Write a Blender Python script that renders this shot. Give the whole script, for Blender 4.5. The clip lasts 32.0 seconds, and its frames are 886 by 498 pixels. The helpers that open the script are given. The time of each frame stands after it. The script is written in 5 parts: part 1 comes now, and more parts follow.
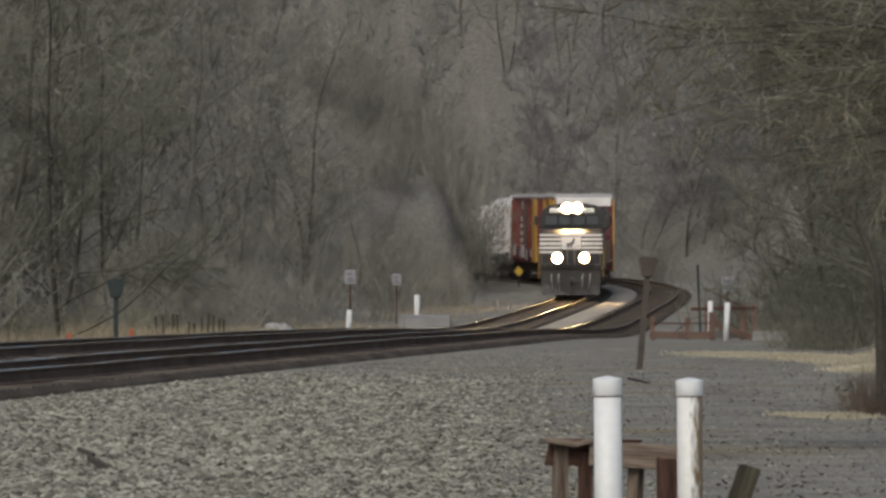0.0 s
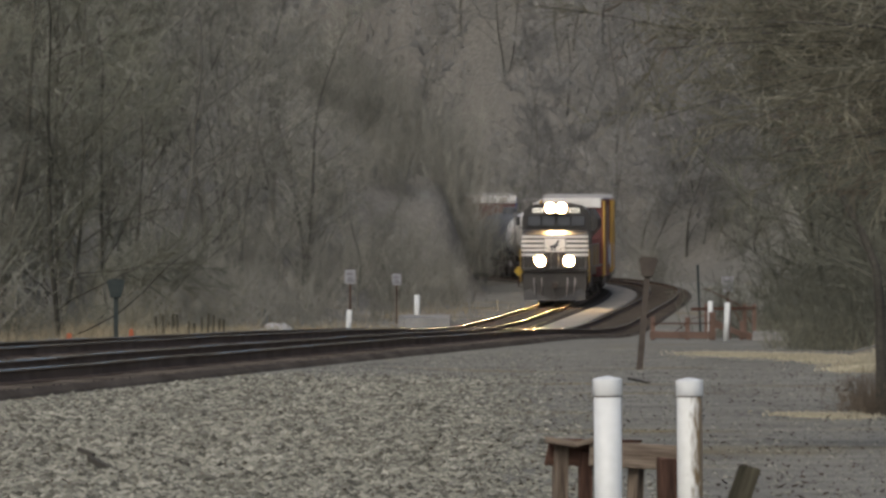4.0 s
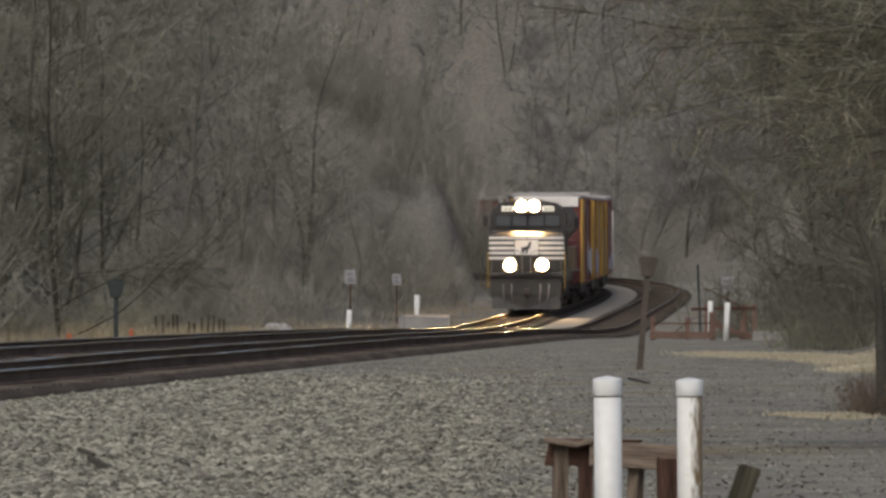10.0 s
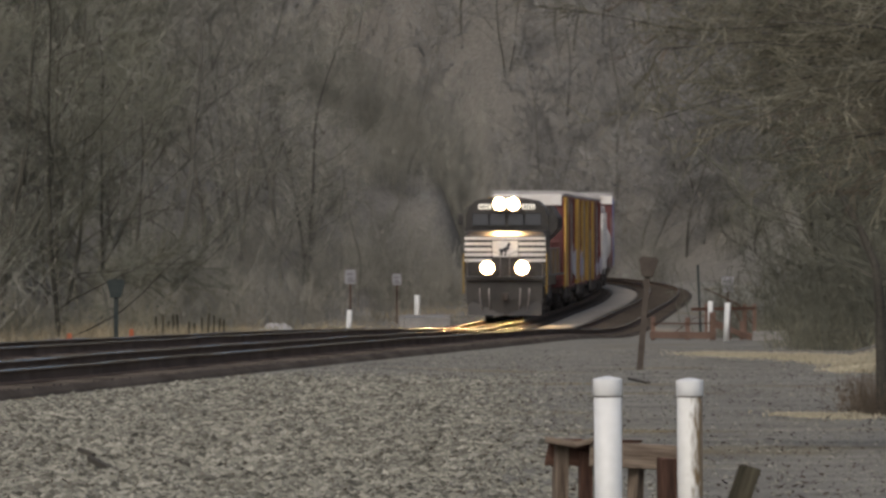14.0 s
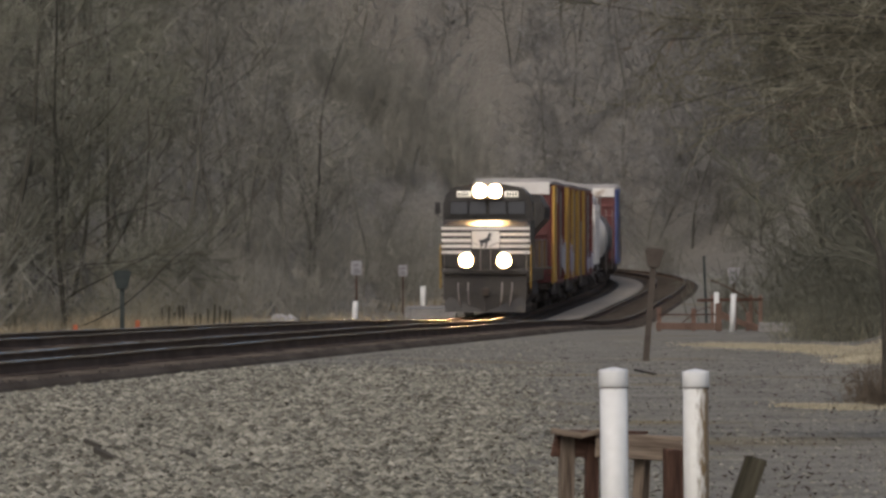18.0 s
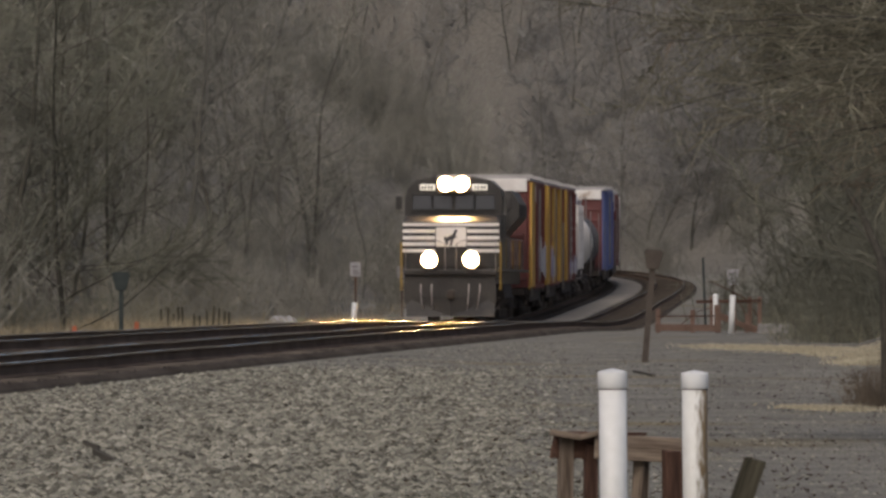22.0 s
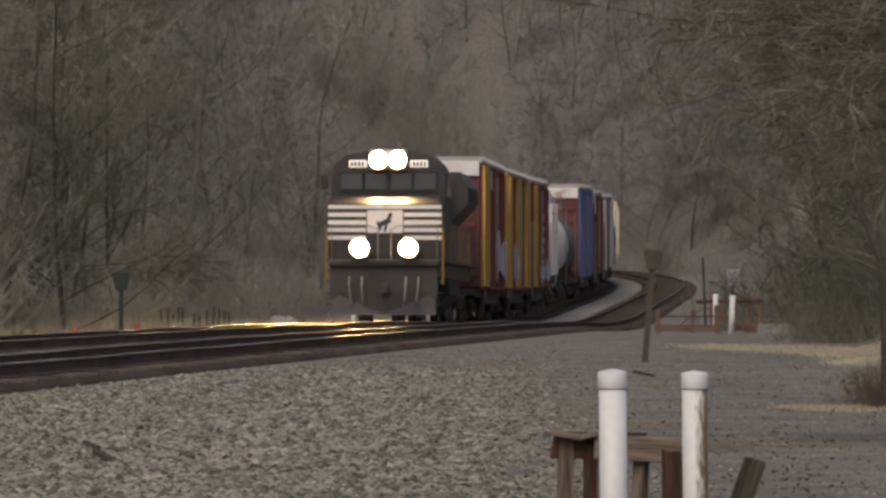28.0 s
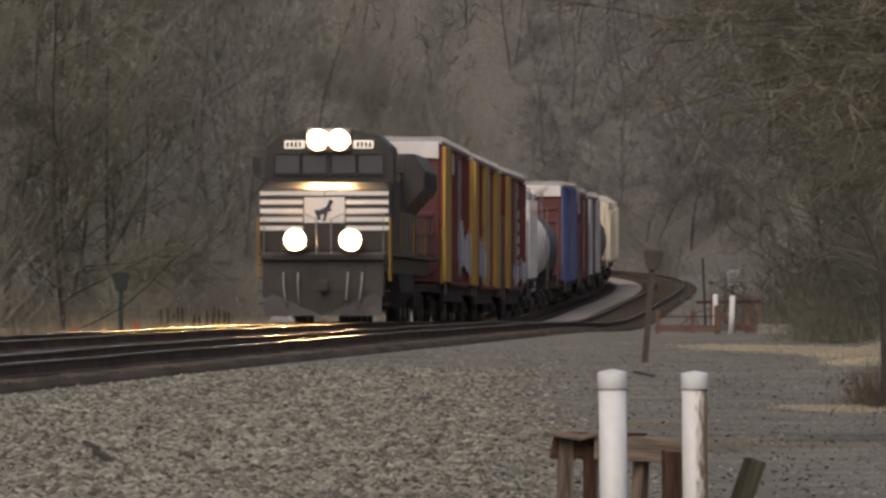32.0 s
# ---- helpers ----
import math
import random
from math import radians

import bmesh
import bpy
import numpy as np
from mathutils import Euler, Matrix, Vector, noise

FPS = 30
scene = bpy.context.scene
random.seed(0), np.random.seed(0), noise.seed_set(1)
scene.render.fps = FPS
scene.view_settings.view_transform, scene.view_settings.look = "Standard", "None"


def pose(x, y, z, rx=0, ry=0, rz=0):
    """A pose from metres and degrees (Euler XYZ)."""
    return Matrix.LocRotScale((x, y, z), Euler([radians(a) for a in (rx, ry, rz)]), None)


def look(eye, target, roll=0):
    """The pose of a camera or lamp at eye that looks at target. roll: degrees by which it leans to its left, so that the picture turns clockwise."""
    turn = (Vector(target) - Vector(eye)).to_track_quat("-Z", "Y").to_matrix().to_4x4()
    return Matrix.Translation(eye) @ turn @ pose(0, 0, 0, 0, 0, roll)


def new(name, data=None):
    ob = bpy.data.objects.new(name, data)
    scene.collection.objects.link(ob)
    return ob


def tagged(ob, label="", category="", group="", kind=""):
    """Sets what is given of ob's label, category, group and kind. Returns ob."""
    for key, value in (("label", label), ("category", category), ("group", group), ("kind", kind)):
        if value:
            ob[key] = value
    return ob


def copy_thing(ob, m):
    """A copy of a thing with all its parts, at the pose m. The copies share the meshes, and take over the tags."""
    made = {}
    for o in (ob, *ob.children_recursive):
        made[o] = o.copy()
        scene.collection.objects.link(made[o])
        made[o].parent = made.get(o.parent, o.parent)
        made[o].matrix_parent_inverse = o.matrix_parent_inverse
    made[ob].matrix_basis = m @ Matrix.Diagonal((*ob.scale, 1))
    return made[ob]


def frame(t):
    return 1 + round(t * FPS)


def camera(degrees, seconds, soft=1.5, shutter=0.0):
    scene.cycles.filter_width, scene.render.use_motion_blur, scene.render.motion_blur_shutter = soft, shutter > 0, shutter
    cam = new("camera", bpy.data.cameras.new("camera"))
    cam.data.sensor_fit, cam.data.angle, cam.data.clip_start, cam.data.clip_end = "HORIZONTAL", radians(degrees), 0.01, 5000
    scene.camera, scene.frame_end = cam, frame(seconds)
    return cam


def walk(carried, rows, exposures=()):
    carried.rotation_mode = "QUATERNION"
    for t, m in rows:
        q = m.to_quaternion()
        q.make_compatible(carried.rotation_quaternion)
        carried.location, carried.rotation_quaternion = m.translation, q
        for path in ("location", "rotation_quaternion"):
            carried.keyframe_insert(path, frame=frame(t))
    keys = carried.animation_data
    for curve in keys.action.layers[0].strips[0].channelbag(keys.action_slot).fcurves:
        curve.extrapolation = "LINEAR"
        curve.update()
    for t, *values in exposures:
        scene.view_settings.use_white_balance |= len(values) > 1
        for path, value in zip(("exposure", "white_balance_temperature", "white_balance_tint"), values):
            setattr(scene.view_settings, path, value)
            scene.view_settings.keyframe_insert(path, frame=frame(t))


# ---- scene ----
# One long-lens shot: metres, x to the right, y away from the camera, z up.
LENS = 7.009


def aim(dx, dy):
    """The camera's pose on its tripod, nudged a little aside and up."""
    f = 784 / math.tan(math.radians(LENS) / 2)
    tilt, pan = math.atan((31 + dy) / f), math.atan(dx / f)
    return pose(0, 0, 1.6, 90 + math.degrees(tilt), 0, math.degrees(pan))


cam = camera(LENS, 32.0, soft=2.9)
walk(cam, [
    (0, aim(0, 0)), (7, aim(0, 0)), (13.9, aim(0.3, 0.2)), (14.2, aim(0.3, 0.4)), (14.5, aim(0.3, 1.6)), (15.5, aim(-2, -14)), (16.5, aim(-5, -30)),
    (16.6, aim(9, -20)), (16.8, aim(9, -5)), (16.9, aim(3, -29)), (17.0, aim(-14, -36)), (17.1, aim(7, -43)), (17.2, aim(17, -20)),
    (17.3, aim(35, -27)), (17.4, aim(6, -15)), (17.6, aim(12, -8)), (17.8, aim(8, -14)), (18.0, aim(11, -15.5)), (18.5, aim(9, -13)),
    (19.0, aim(9.3, -13.6)), (20.0, aim(9.3, -13.3)), (24, aim(9.3, -12.8)), (32, aim(9, -12)),
], exposures=[(0, 0.43, 6450, 8.5), (9, 0.41, 6560, 10), (13, 0.36, 6620, 11), (19, 0.26, 6700, 13), (28, 0.18, 6880, 16), (32, 0.18, 6950, 17)])

# ---- light: a dull, overcast late-winter sky ----
world = bpy.data.worlds.new("overcast_sky")
scene.world = world
world.use_nodes = True
wn = world.node_tree.nodes
sky = wn.new("ShaderNodeTexSky")
sky.sky_type, sky.sun_disc = "NISHITA", False
sky.sun_elevation, sky.sun_rotation = radians(45), radians(200)
sky.air_density, sky.dust_density, sky.ozone_density = 1.0, 4.0, 1.0
world.node_tree.links.new(sky.outputs["Color"], wn["Background"].inputs["Color"])
wn["Background"].inputs["Strength"].default_value = 0.11
sun = new("sun", bpy.data.lights.new("sun", "SUN"))
sun.data.energy, sun.data.angle, sun.data.color = 0.95, radians(35), (1.0, 0.97, 0.93)
sun.matrix_world = look((-0.34 * 60, -0.94 * 60, 60), (0, 0, 0))
tagged(sun, kind="structure")
# ---- materials ----
def mat(name, c1, c2=None, rough=0.8, metal=0.0, fine=30.0, coarse=2.0, bump=0.2, spot=None, island=0.0, each=0.0, emit=None, stretch=(1, 1, 1), spec=0.4):
    """A weathered surface: two tones mixed by coarse and fine noise, an optional third tone in patches,
    a shift of tone for each loose piece, and a fine relief."""
    m = bpy.data.materials.new(name)
    m.use_nodes = True
    nt = m.node_tree
    n, l = nt.nodes, nt.links
    bsdf = n["Principled BSDF"]
    bsdf.inputs["Specular IOR Level"].default_value = min(spec, 0.12) if rough >= 0.9 else spec
    bsdf.inputs["Roughness"].default_value, bsdf.inputs["Metallic"].default_value = rough, metal
    if emit:
        bsdf.inputs["Base Color"].default_value = (*c1, 1)
        bsdf.inputs["Emission Color"].default_value = (*emit[:3], 1)
        bsdf.inputs["Emission Strength"].default_value = emit[3]
        return m
    c2 = c2 or tuple(0.75 * v for v in c1)
    tc, mp = n.new("ShaderNodeTexCoord"), n.new("ShaderNodeMapping")
    mp.inputs["Scale"].default_value = stretch
    l.new(tc.outputs["Object"], mp.inputs["Vector"])
    big, small = n.new("ShaderNodeTexNoise"), n.new("ShaderNodeTexNoise")
    big.inputs["Scale"].default_value, small.inputs["Scale"].default_value = coarse, fine
    big.inputs["Detail"].default_value, small.inputs["Detail"].default_value = 5, 4
    for t in (big, small):
        l.new(mp.outputs["Vector"], t.inputs["Vector"])
    mix = n.new("ShaderNodeMath")
    mix.operation = "MULTIPLY_ADD"
    l.new(small.outputs["Fac"], mix.inputs[0])
    mix.inputs[1].default_value = 0.5
    l.new(big.outputs["Fac"], mix.inputs[2])
    ramp = n.new("ShaderNodeValToRGB")
    ramp.color_ramp.elements[0].position, ramp.color_ramp.elements[1].position = 0.55, 0.95
    ramp.color_ramp.elements[0].color, ramp.color_ramp.elements[1].color = (*c1, 1), (*c2, 1)
    l.new(mix.outputs[0], ramp.inputs["Fac"])
    out = ramp.outputs["Color"]
    if spot:
        col, size, amount = spot
        sp = n.new("ShaderNodeTexNoise")
        sp.inputs["Scale"].default_value, sp.inputs["Detail"].default_value = size, 6
        l.new(mp.outputs["Vector"], sp.inputs["Vector"])
        r2 = n.new("ShaderNodeValToRGB")
        r2.color_ramp.elements[0].position, r2.color_ramp.elements[1].position = 1 - amount, min(1, 1.12 - amount)
        l.new(sp.outputs["Fac"], r2.inputs["Fac"])
        m2 = n.new("ShaderNodeMixRGB")
        m2.inputs["Color2"].default_value = (*col, 1)
        l.new(r2.outputs["Color"], m2.inputs["Fac"])
        l.new(out, m2.inputs["Color1"])
        out = m2.outputs["Color"]
    if island or each:
        if island:
            src = n.new("ShaderNodeNewGeometry").outputs["Random Per Island"]
        else:
            src = n.new("ShaderNodeObjectInfo").outputs["Random"]
        rg = n.new("ShaderNodeMapRange")
        a = island or each
        rg.inputs["To Min"].default_value, rg.inputs["To Max"].default_value = 1 - a, 1 + a
        l.new(src, rg.inputs["Value"])
        hs = n.new("ShaderNodeHueSaturation")
        l.new(rg.outputs["Result"], hs.inputs["Value"])
        l.new(out, hs.inputs["Color"])
        out = hs.outputs["Color"]
    l.new(out, bsdf.inputs["Base Color"])
    if bump:
        b = n.new("ShaderNodeBump")
        b.inputs["Strength"].default_value, b.inputs["Distance"].default_value = bump, 0.02
        l.new(mix.outputs[0], b.inputs["Height"])
        l.new(b.outputs["Normal"], bsdf.inputs["Normal"])
    return m


M_STONE = mat("gravel_stone", (0.094, 0.092, 0.074), (0.215, 0.21, 0.173), 0.9, fine=40, coarse=1.6, island=0.65, spec=0.05)
M_BARK = mat("grey_bark", (0.078, 0.076, 0.064), (0.125, 0.121, 0.103), 0.95, fine=25, coarse=1.2, each=0.3)
M_BARK_DARK = mat("dark_bark", (0.042, 0.04, 0.034), (0.088, 0.081, 0.068), 0.95, fine=25, coarse=1.2, spec=0.1)
M_BARK_MID = mat("olive_bark", (0.036, 0.035, 0.028), (0.066, 0.063, 0.051), 0.95, fine=25, coarse=1.2, each=0.25)
M_TWIG = mat("bare_twig", (0.15, 0.147, 0.123), (0.232, 0.228, 0.194), 0.95, fine=6, coarse=0.3, bump=0, each=0.25)
# Distance haze is put into this colour: greyer than the nearer twigs.
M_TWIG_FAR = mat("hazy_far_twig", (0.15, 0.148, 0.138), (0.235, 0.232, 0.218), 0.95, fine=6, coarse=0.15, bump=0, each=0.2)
M_TWIG_DARK = mat("dark_twig", (0.08, 0.081, 0.063), (0.134, 0.135, 0.105), 0.95, fine=6, coarse=0.3, bump=0, each=0.25)
M_TWIG_PALE = mat("pale_twig", (0.105, 0.1, 0.073), (0.265, 0.25, 0.186), 0.9, fine=6, coarse=0.5, bump=0)
M_STRAW = mat("dry_grass", (0.185, 0.156, 0.103), (0.275, 0.236, 0.16), 0.95, fine=5, coarse=0.3, bump=0, island=0.3)
M_STRAW_PALE = mat("pale_dry_grass", (0.25, 0.226, 0.16), (0.39, 0.357, 0.265), 0.95, fine=5, coarse=0.3, bump=0, island=0.25)
M_FADED_INK = mat("faded_lettering", (0.1, 0.1, 0.105), (0.15, 0.15, 0.155), 0.8)
M_RAIL = mat("rusty_rail_web", (0.085, 0.06, 0.044), (0.15, 0.108, 0.08), 0.95, fine=20, coarse=1.0)
M_HEAD = mat("worn_rail_head", (0.42, 0.41, 0.40), (0.52, 0.51, 0.5), 0.17, 1.0, fine=8, coarse=0.6, bump=0.03)
def worn_head():
    """The running surface wears bright in stretches and stays duller between them."""
    n, l = M_HEAD.node_tree.nodes, M_HEAD.node_tree.links
    tc, t, r = n.new("ShaderNodeTexCoord"), n.new("ShaderNodeTexNoise"), n.new("ShaderNodeMapRange")
    t.inputs["Scale"].default_value, t.inputs["Detail"].default_value = 0.22, 3
    r.inputs["From Min"].default_value, r.inputs["From Max"].default_value = 0.4, 0.62
    r.inputs["To Min"].default_value, r.inputs["To Max"].default_value = 0.24, 0.05
    l.new(tc.outputs["Object"], t.inputs["Vector"])
    l.new(t.outputs["Fac"], r.inputs["Value"])
    l.new(r.outputs["Result"], n["Principled BSDF"].inputs["Roughness"])


worn_head()
M_TIE = mat("old_tie", (0.056, 0.048, 0.04), (0.105, 0.091, 0.077), 0.95, fine=14, coarse=1.5, each=0.35, spec=0.0)
M_BALLAST = mat("dark_ballast", (0.05, 0.043, 0.036), (0.096, 0.083, 0.07), 0.95, fine=12, coarse=0.4, bump=0.8, spec=0.0)
M_PALE_GRAVEL = mat("pale_path_gravel", (0.22, 0.196, 0.16), (0.34, 0.306, 0.255), 0.95, fine=16, coarse=0.7, bump=0.6)
M_PVC = mat("white_plastic_pipe", (0.57, 0.585, 0.575), (0.48, 0.495, 0.48), 0.45, fine=20, coarse=1.5, bump=0.03)
M_PVC_DIRTY = mat("stained_plastic_pipe", (0.56, 0.57, 0.545), (0.47, 0.475, 0.44), 0.5, fine=20, coarse=1.5, bump=0.05)


def rust_run(m, r):
    """Rust that has run down one side of a pipe of radius r, mottled and ragged at its edge."""
    n, l = m.node_tree.nodes, m.node_tree.links
    bsdf = n["Principled BSDF"]
    clean = bsdf.inputs["Base Color"].links[0].from_socket
    tc, sep, mp = n.new("ShaderNodeTexCoord"), n.new("ShaderNodeSeparateXYZ"), n.new("ShaderNodeMapping")
    mp.inputs["Scale"].default_value = (1, 1, 0.3)
    l.new(tc.outputs["Object"], sep.inputs[0])
    l.new(tc.outputs["Object"], mp.inputs["Vector"])
    t = n.new("ShaderNodeTexNoise")
    t.inputs["Scale"].default_value, t.inputs["Detail"].default_value = 55, 8
    l.new(mp.outputs["Vector"], t.inputs["Vector"])
    add = n.new("ShaderNodeMath")
    add.operation = "MULTIPLY_ADD"
    add.inputs[1].default_value = 2.0 * r
    l.new(t.outputs["Fac"], add.inputs[0])
    l.new(sep.outputs["X"], add.inputs[2])
    ramp = n.new("ShaderNodeMapRange")
    ramp.inputs["From Min"].default_value, ramp.inputs["From Max"].default_value = 0.95 * r, 1.75 * r
    l.new(add.outputs[0], ramp.inputs["Value"])
    mix = n.new("ShaderNodeMixRGB")
    mix.inputs["Color2"].default_value = (0.12, 0.085, 0.04, 1)
    l.new(ramp.outputs["Result"], mix.inputs["Fac"])
    l.new(clean, mix.inputs["Color1"])
    l.new(mix.outputs["Color"], bsdf.inputs["Base Color"])


rust_run(M_PVC_DIRTY, 0.0563)
M_WOOD = mat("weathered_wood", (0.07, 0.053, 0.04), (0.24, 0.195, 0.15), 0.95, fine=90, coarse=16, bump=0.6, stretch=(1, 1, 0.08))
M_WOOD_DARK = mat("dark_wet_wood", (0.035, 0.02, 0.015), (0.115, 0.065, 0.046), 0.9, fine=90, coarse=16, bump=0.6, stretch=(1, 1, 0.08), spec=0.15)
M_WOOD_OLIVE = mat("mossy_dark_wood", (0.03, 0.028, 0.02), (0.085, 0.078, 0.055), 0.95, fine=90, coarse=16, bump=0.6, stretch=(1, 1, 0.08))
M_BROWN_POST = mat("brown_post_paint", (0.05, 0.042, 0.036), (0.085, 0.072, 0.06), 0.9, fine=25, coarse=4, spec=0.15)
M_TWIG_BROWN = mat("red_brown_twig", (0.095, 0.077, 0.057), (0.165, 0.134, 0.1), 0.95, fine=6, coarse=0.4, bump=0)
M_FENCE = mat("red_brown_fence_wood", (0.1, 0.066, 0.052), (0.165, 0.112, 0.088), 0.9, fine=18, coarse=2, each=0.2)
M_SIGN_DARK = mat("dark_sign_paint", (0.022, 0.03, 0.03), (0.04, 0.048, 0.046), 0.8, fine=20, coarse=4, spec=0.1)
M_SIGN_PALE = mat("faded_sign_paint", (0.2, 0.2, 0.21), (0.27, 0.27, 0.285), 0.6, fine=25, coarse=5)
M_ORANGE = mat("orange_marker", (0.38, 0.10, 0.04), (0.3, 0.08, 0.035), 0.7, fine=20, coarse=4)
M_CONCRETE = mat("pale_concrete", (0.16, 0.16, 0.155), (0.25, 0.248, 0.24), 0.9, fine=12, coarse=0.8, bump=0.3)
M_RUBBLE = mat("pale_rubble", (0.25, 0.245, 0.235), (0.4, 0.395, 0.38), 0.9, fine=9, coarse=1.5, bump=0.5)
M_LEAF = mat("dead_leaf", (0.03, 0.022, 0.016), (0.07, 0.048, 0.032), 0.95, fine=30, coarse=3, bump=0, island=0.4, spec=0.1)
M_YELLOW = mat("yellow_sign_paint", (0.55, 0.38, 0.05), (0.45, 0.3, 0.05), 0.6)
M_BLACK = mat("engine_black_paint", (0.022, 0.021, 0.02), (0.045, 0.042, 0.038), 0.42, fine=14, coarse=0.8, bump=0.06, spot=((0.075, 0.065, 0.052), 0.9, 0.4))
M_UNDER = mat("oily_underframe", (0.03, 0.024, 0.02), (0.065, 0.052, 0.042), 0.75, fine=14, coarse=1.2)
M_WHITE = mat("engine_white_paint", (0.74, 0.73, 0.70), (0.62, 0.60, 0.56), 0.45, fine=20, coarse=1.0, bump=0.04)
M_GLASS = mat("dark_cab_glass", (0.015, 0.018, 0.02), (0.02, 0.022, 0.025), 0.06, bump=0)
M_HANDRAIL = mat("handrail_yellow", (0.34, 0.22, 0.05), (0.24, 0.16, 0.045), 0.55)
M_STEEL = mat("dull_steel", (0.22, 0.2, 0.19), (0.32, 0.3, 0.28), 0.45, 0.8)
M_LAMP = mat("burning_lamp", (1, 1, 1), emit=(1.0, 0.62, 0.25, 1100.0))
# Emission that stands in for the golden halo round the burning lamps.
M_LAMP_HALO = mat("lamp_halo_glow", (1, 1, 1), emit=(1.0, 0.5, 0.13, 1.6))
M_BOARD = mat("lit_number_board", (0.8, 0.8, 0.75), emit=(1.0, 0.9, 0.7, 0.45))
M_RED = mat("boxcar_red", (0.21, 0.045, 0.035), (0.14, 0.035, 0.03), 0.6, fine=10, coarse=0.6, bump=0.05, spot=((0.12, 0.06, 0.04), 0.7, 0.42))
M_DARKRED = mat("boxcar_maroon", (0.12, 0.035, 0.032), (0.08, 0.028, 0.026), 0.65, fine=10, coarse=0.6, bump=0.05)
M_POST = mat("boxcar_yellow", (0.56, 0.34, 0.06), (0.44, 0.26, 0.06), 0.6, fine=12, coarse=0.8, bump=0.05, spot=((0.25, 0.16, 0.08), 1.2, 0.4))
M_BLUE = mat("boxcar_blue", (0.13, 0.17, 0.36), (0.1, 0.135, 0.29), 0.6, fine=10, coarse=0.6, bump=0.05)
M_CARWHITE = mat("car_white", (0.72, 0.71, 0.68), (0.55, 0.53, 0.5), 0.55, fine=12, coarse=0.8, bump=0.05, spot=((0.34, 0.28, 0.22), 0.9, 0.4))
M_CREAM = mat("tank_cream", (0.66, 0.60, 0.46), (0.5, 0.45, 0.34), 0.5, fine=12, coarse=0.8, bump=0.05, spot=((0.28, 0.22, 0.16), 0.8, 0.4))
M_TANKTAN = mat("tank_dull_cream", (0.64, 0.595, 0.51), (0.74, 0.7, 0.62), 0.5, fine=12, coarse=0.8, bump=0.05, spot=((0.15, 0.11, 0.085), 0.8, 0.4))
M_TANKDARK = mat("tank_black", (0.05, 0.055, 0.065), (0.085, 0.09, 0.1), 0.5, fine=12, coarse=0.8, bump=0.05)
M_ROOF = mat("galvanised_roof", (0.26, 0.255, 0.25), (0.38, 0.37, 0.36), 0.6, 0.2, fine=12, coarse=0.8)
M_VIOLET = mat("violet_spray_paint", (0.34, 0.28, 0.38), (0.5, 0.45, 0.53), 0.6)
M_INK = mat("black_spray_paint", (0.03, 0.03, 0.035), (0.05, 0.05, 0.055), 0.6)
# ---- helpers for meshes ----
def bm_box(bm, c, s, rot=None, taper=1.0, bevel=0.0):
    """A box of size s round c; its top is taper times as wide. bevel rounds its edges."""
    m = Matrix.Translation(c) @ (rot.to_4x4() if rot else Matrix.Identity(4))
    vs = bmesh.ops.create_cube(bm, size=1)["verts"]
    for v in vs:
        k = taper if v.co.z > 0 else 1
        v.co = m @ Vector((v.co.x * s[0] * k, v.co.y * s[1] * k, v.co.z * s[2]))
    if bevel:
        es = {e for v in vs for e in v.link_edges}
        bmesh.ops.bevel(bm, geom=list(es), offset=bevel, segments=2, affect="EDGES", profile=0.6)
    return vs


def bm_tube(bm, pts, radii, sides=8, caps=True):
    """A tube through pts with a radius at each."""
    rings, up = [], Vector((0.31, 0.2, 0.93)).normalized()
    pts = [Vector(p) for p in pts]
    for i, p in enumerate(pts):
        d = (pts[min(i + 1, len(pts) - 1)] - pts[max(i - 1, 0)]).normalized()
        a = d.cross(up)
        a = a.normalized() if a.length > 1e-4 else d.orthogonal().normalized()
        b = d.cross(a)
        rings.append([bm.verts.new(p + (a * math.cos(k * math.tau / sides) + b * math.sin(k * math.tau / sides)) * radii[i]) for k in range(sides)])
    for r, q in zip(rings, rings[1:]):
        for k in range(sides):
            bm.faces.new((r[k], r[(k + 1) % sides], q[(k + 1) % sides], q[k]))
    if caps:
        bm.faces.new(rings[0])
        bm.faces.new(rings[-1][::-1])
    return rings


def bm_prism(bm, outline, x0, x1):
    """The outline (y, z) pushed from x0 to x1."""
    a = [bm.verts.new((x0, y, z)) for y, z in outline]
    b = [bm.verts.new((x1, y, z)) for y, z in outline]
    n = len(outline)
    for k in range(n):
        bm.faces.new((a[k], a[(k + 1) % n], b[(k + 1) % n], b[k]))
    bm.faces.new(a[::-1])
    bm.faces.new(b)


def to_mesh(bm, name, material, smooth=False):
    bmesh.ops.recalc_face_normals(bm, faces=bm.faces)
    me = bpy.data.meshes.new(name)
    bm.to_mesh(me)
    bm.free()
    me.materials.append(material)
    if smooth:
        for p in me.polygons:
            p.use_smooth = True
    return me


def part(name, bm, material, parent, label="", smooth=False, at=None):
    """Links a bmesh as one mesh object under a thing or under a part."""
    ob = new(name, to_mesh(bm, name, material, smooth))
    ob.parent = parent
    if at is not None:
        ob.matrix_basis = at
    if label:
        tagged(ob, label)
    return ob


def again(ob, parent, m, label=""):
    """One more piece on the same mesh."""
    o = new(ob.name.split(".")[0], ob.data)
    o.parent = parent
    o.matrix_basis = m
    if label:
        tagged(o, label)
    return o


def thing(name, m, label, category, group="", kind=""):
    ob = new(name)
    ob.matrix_basis = m
    return tagged(ob, label, category, group, kind)


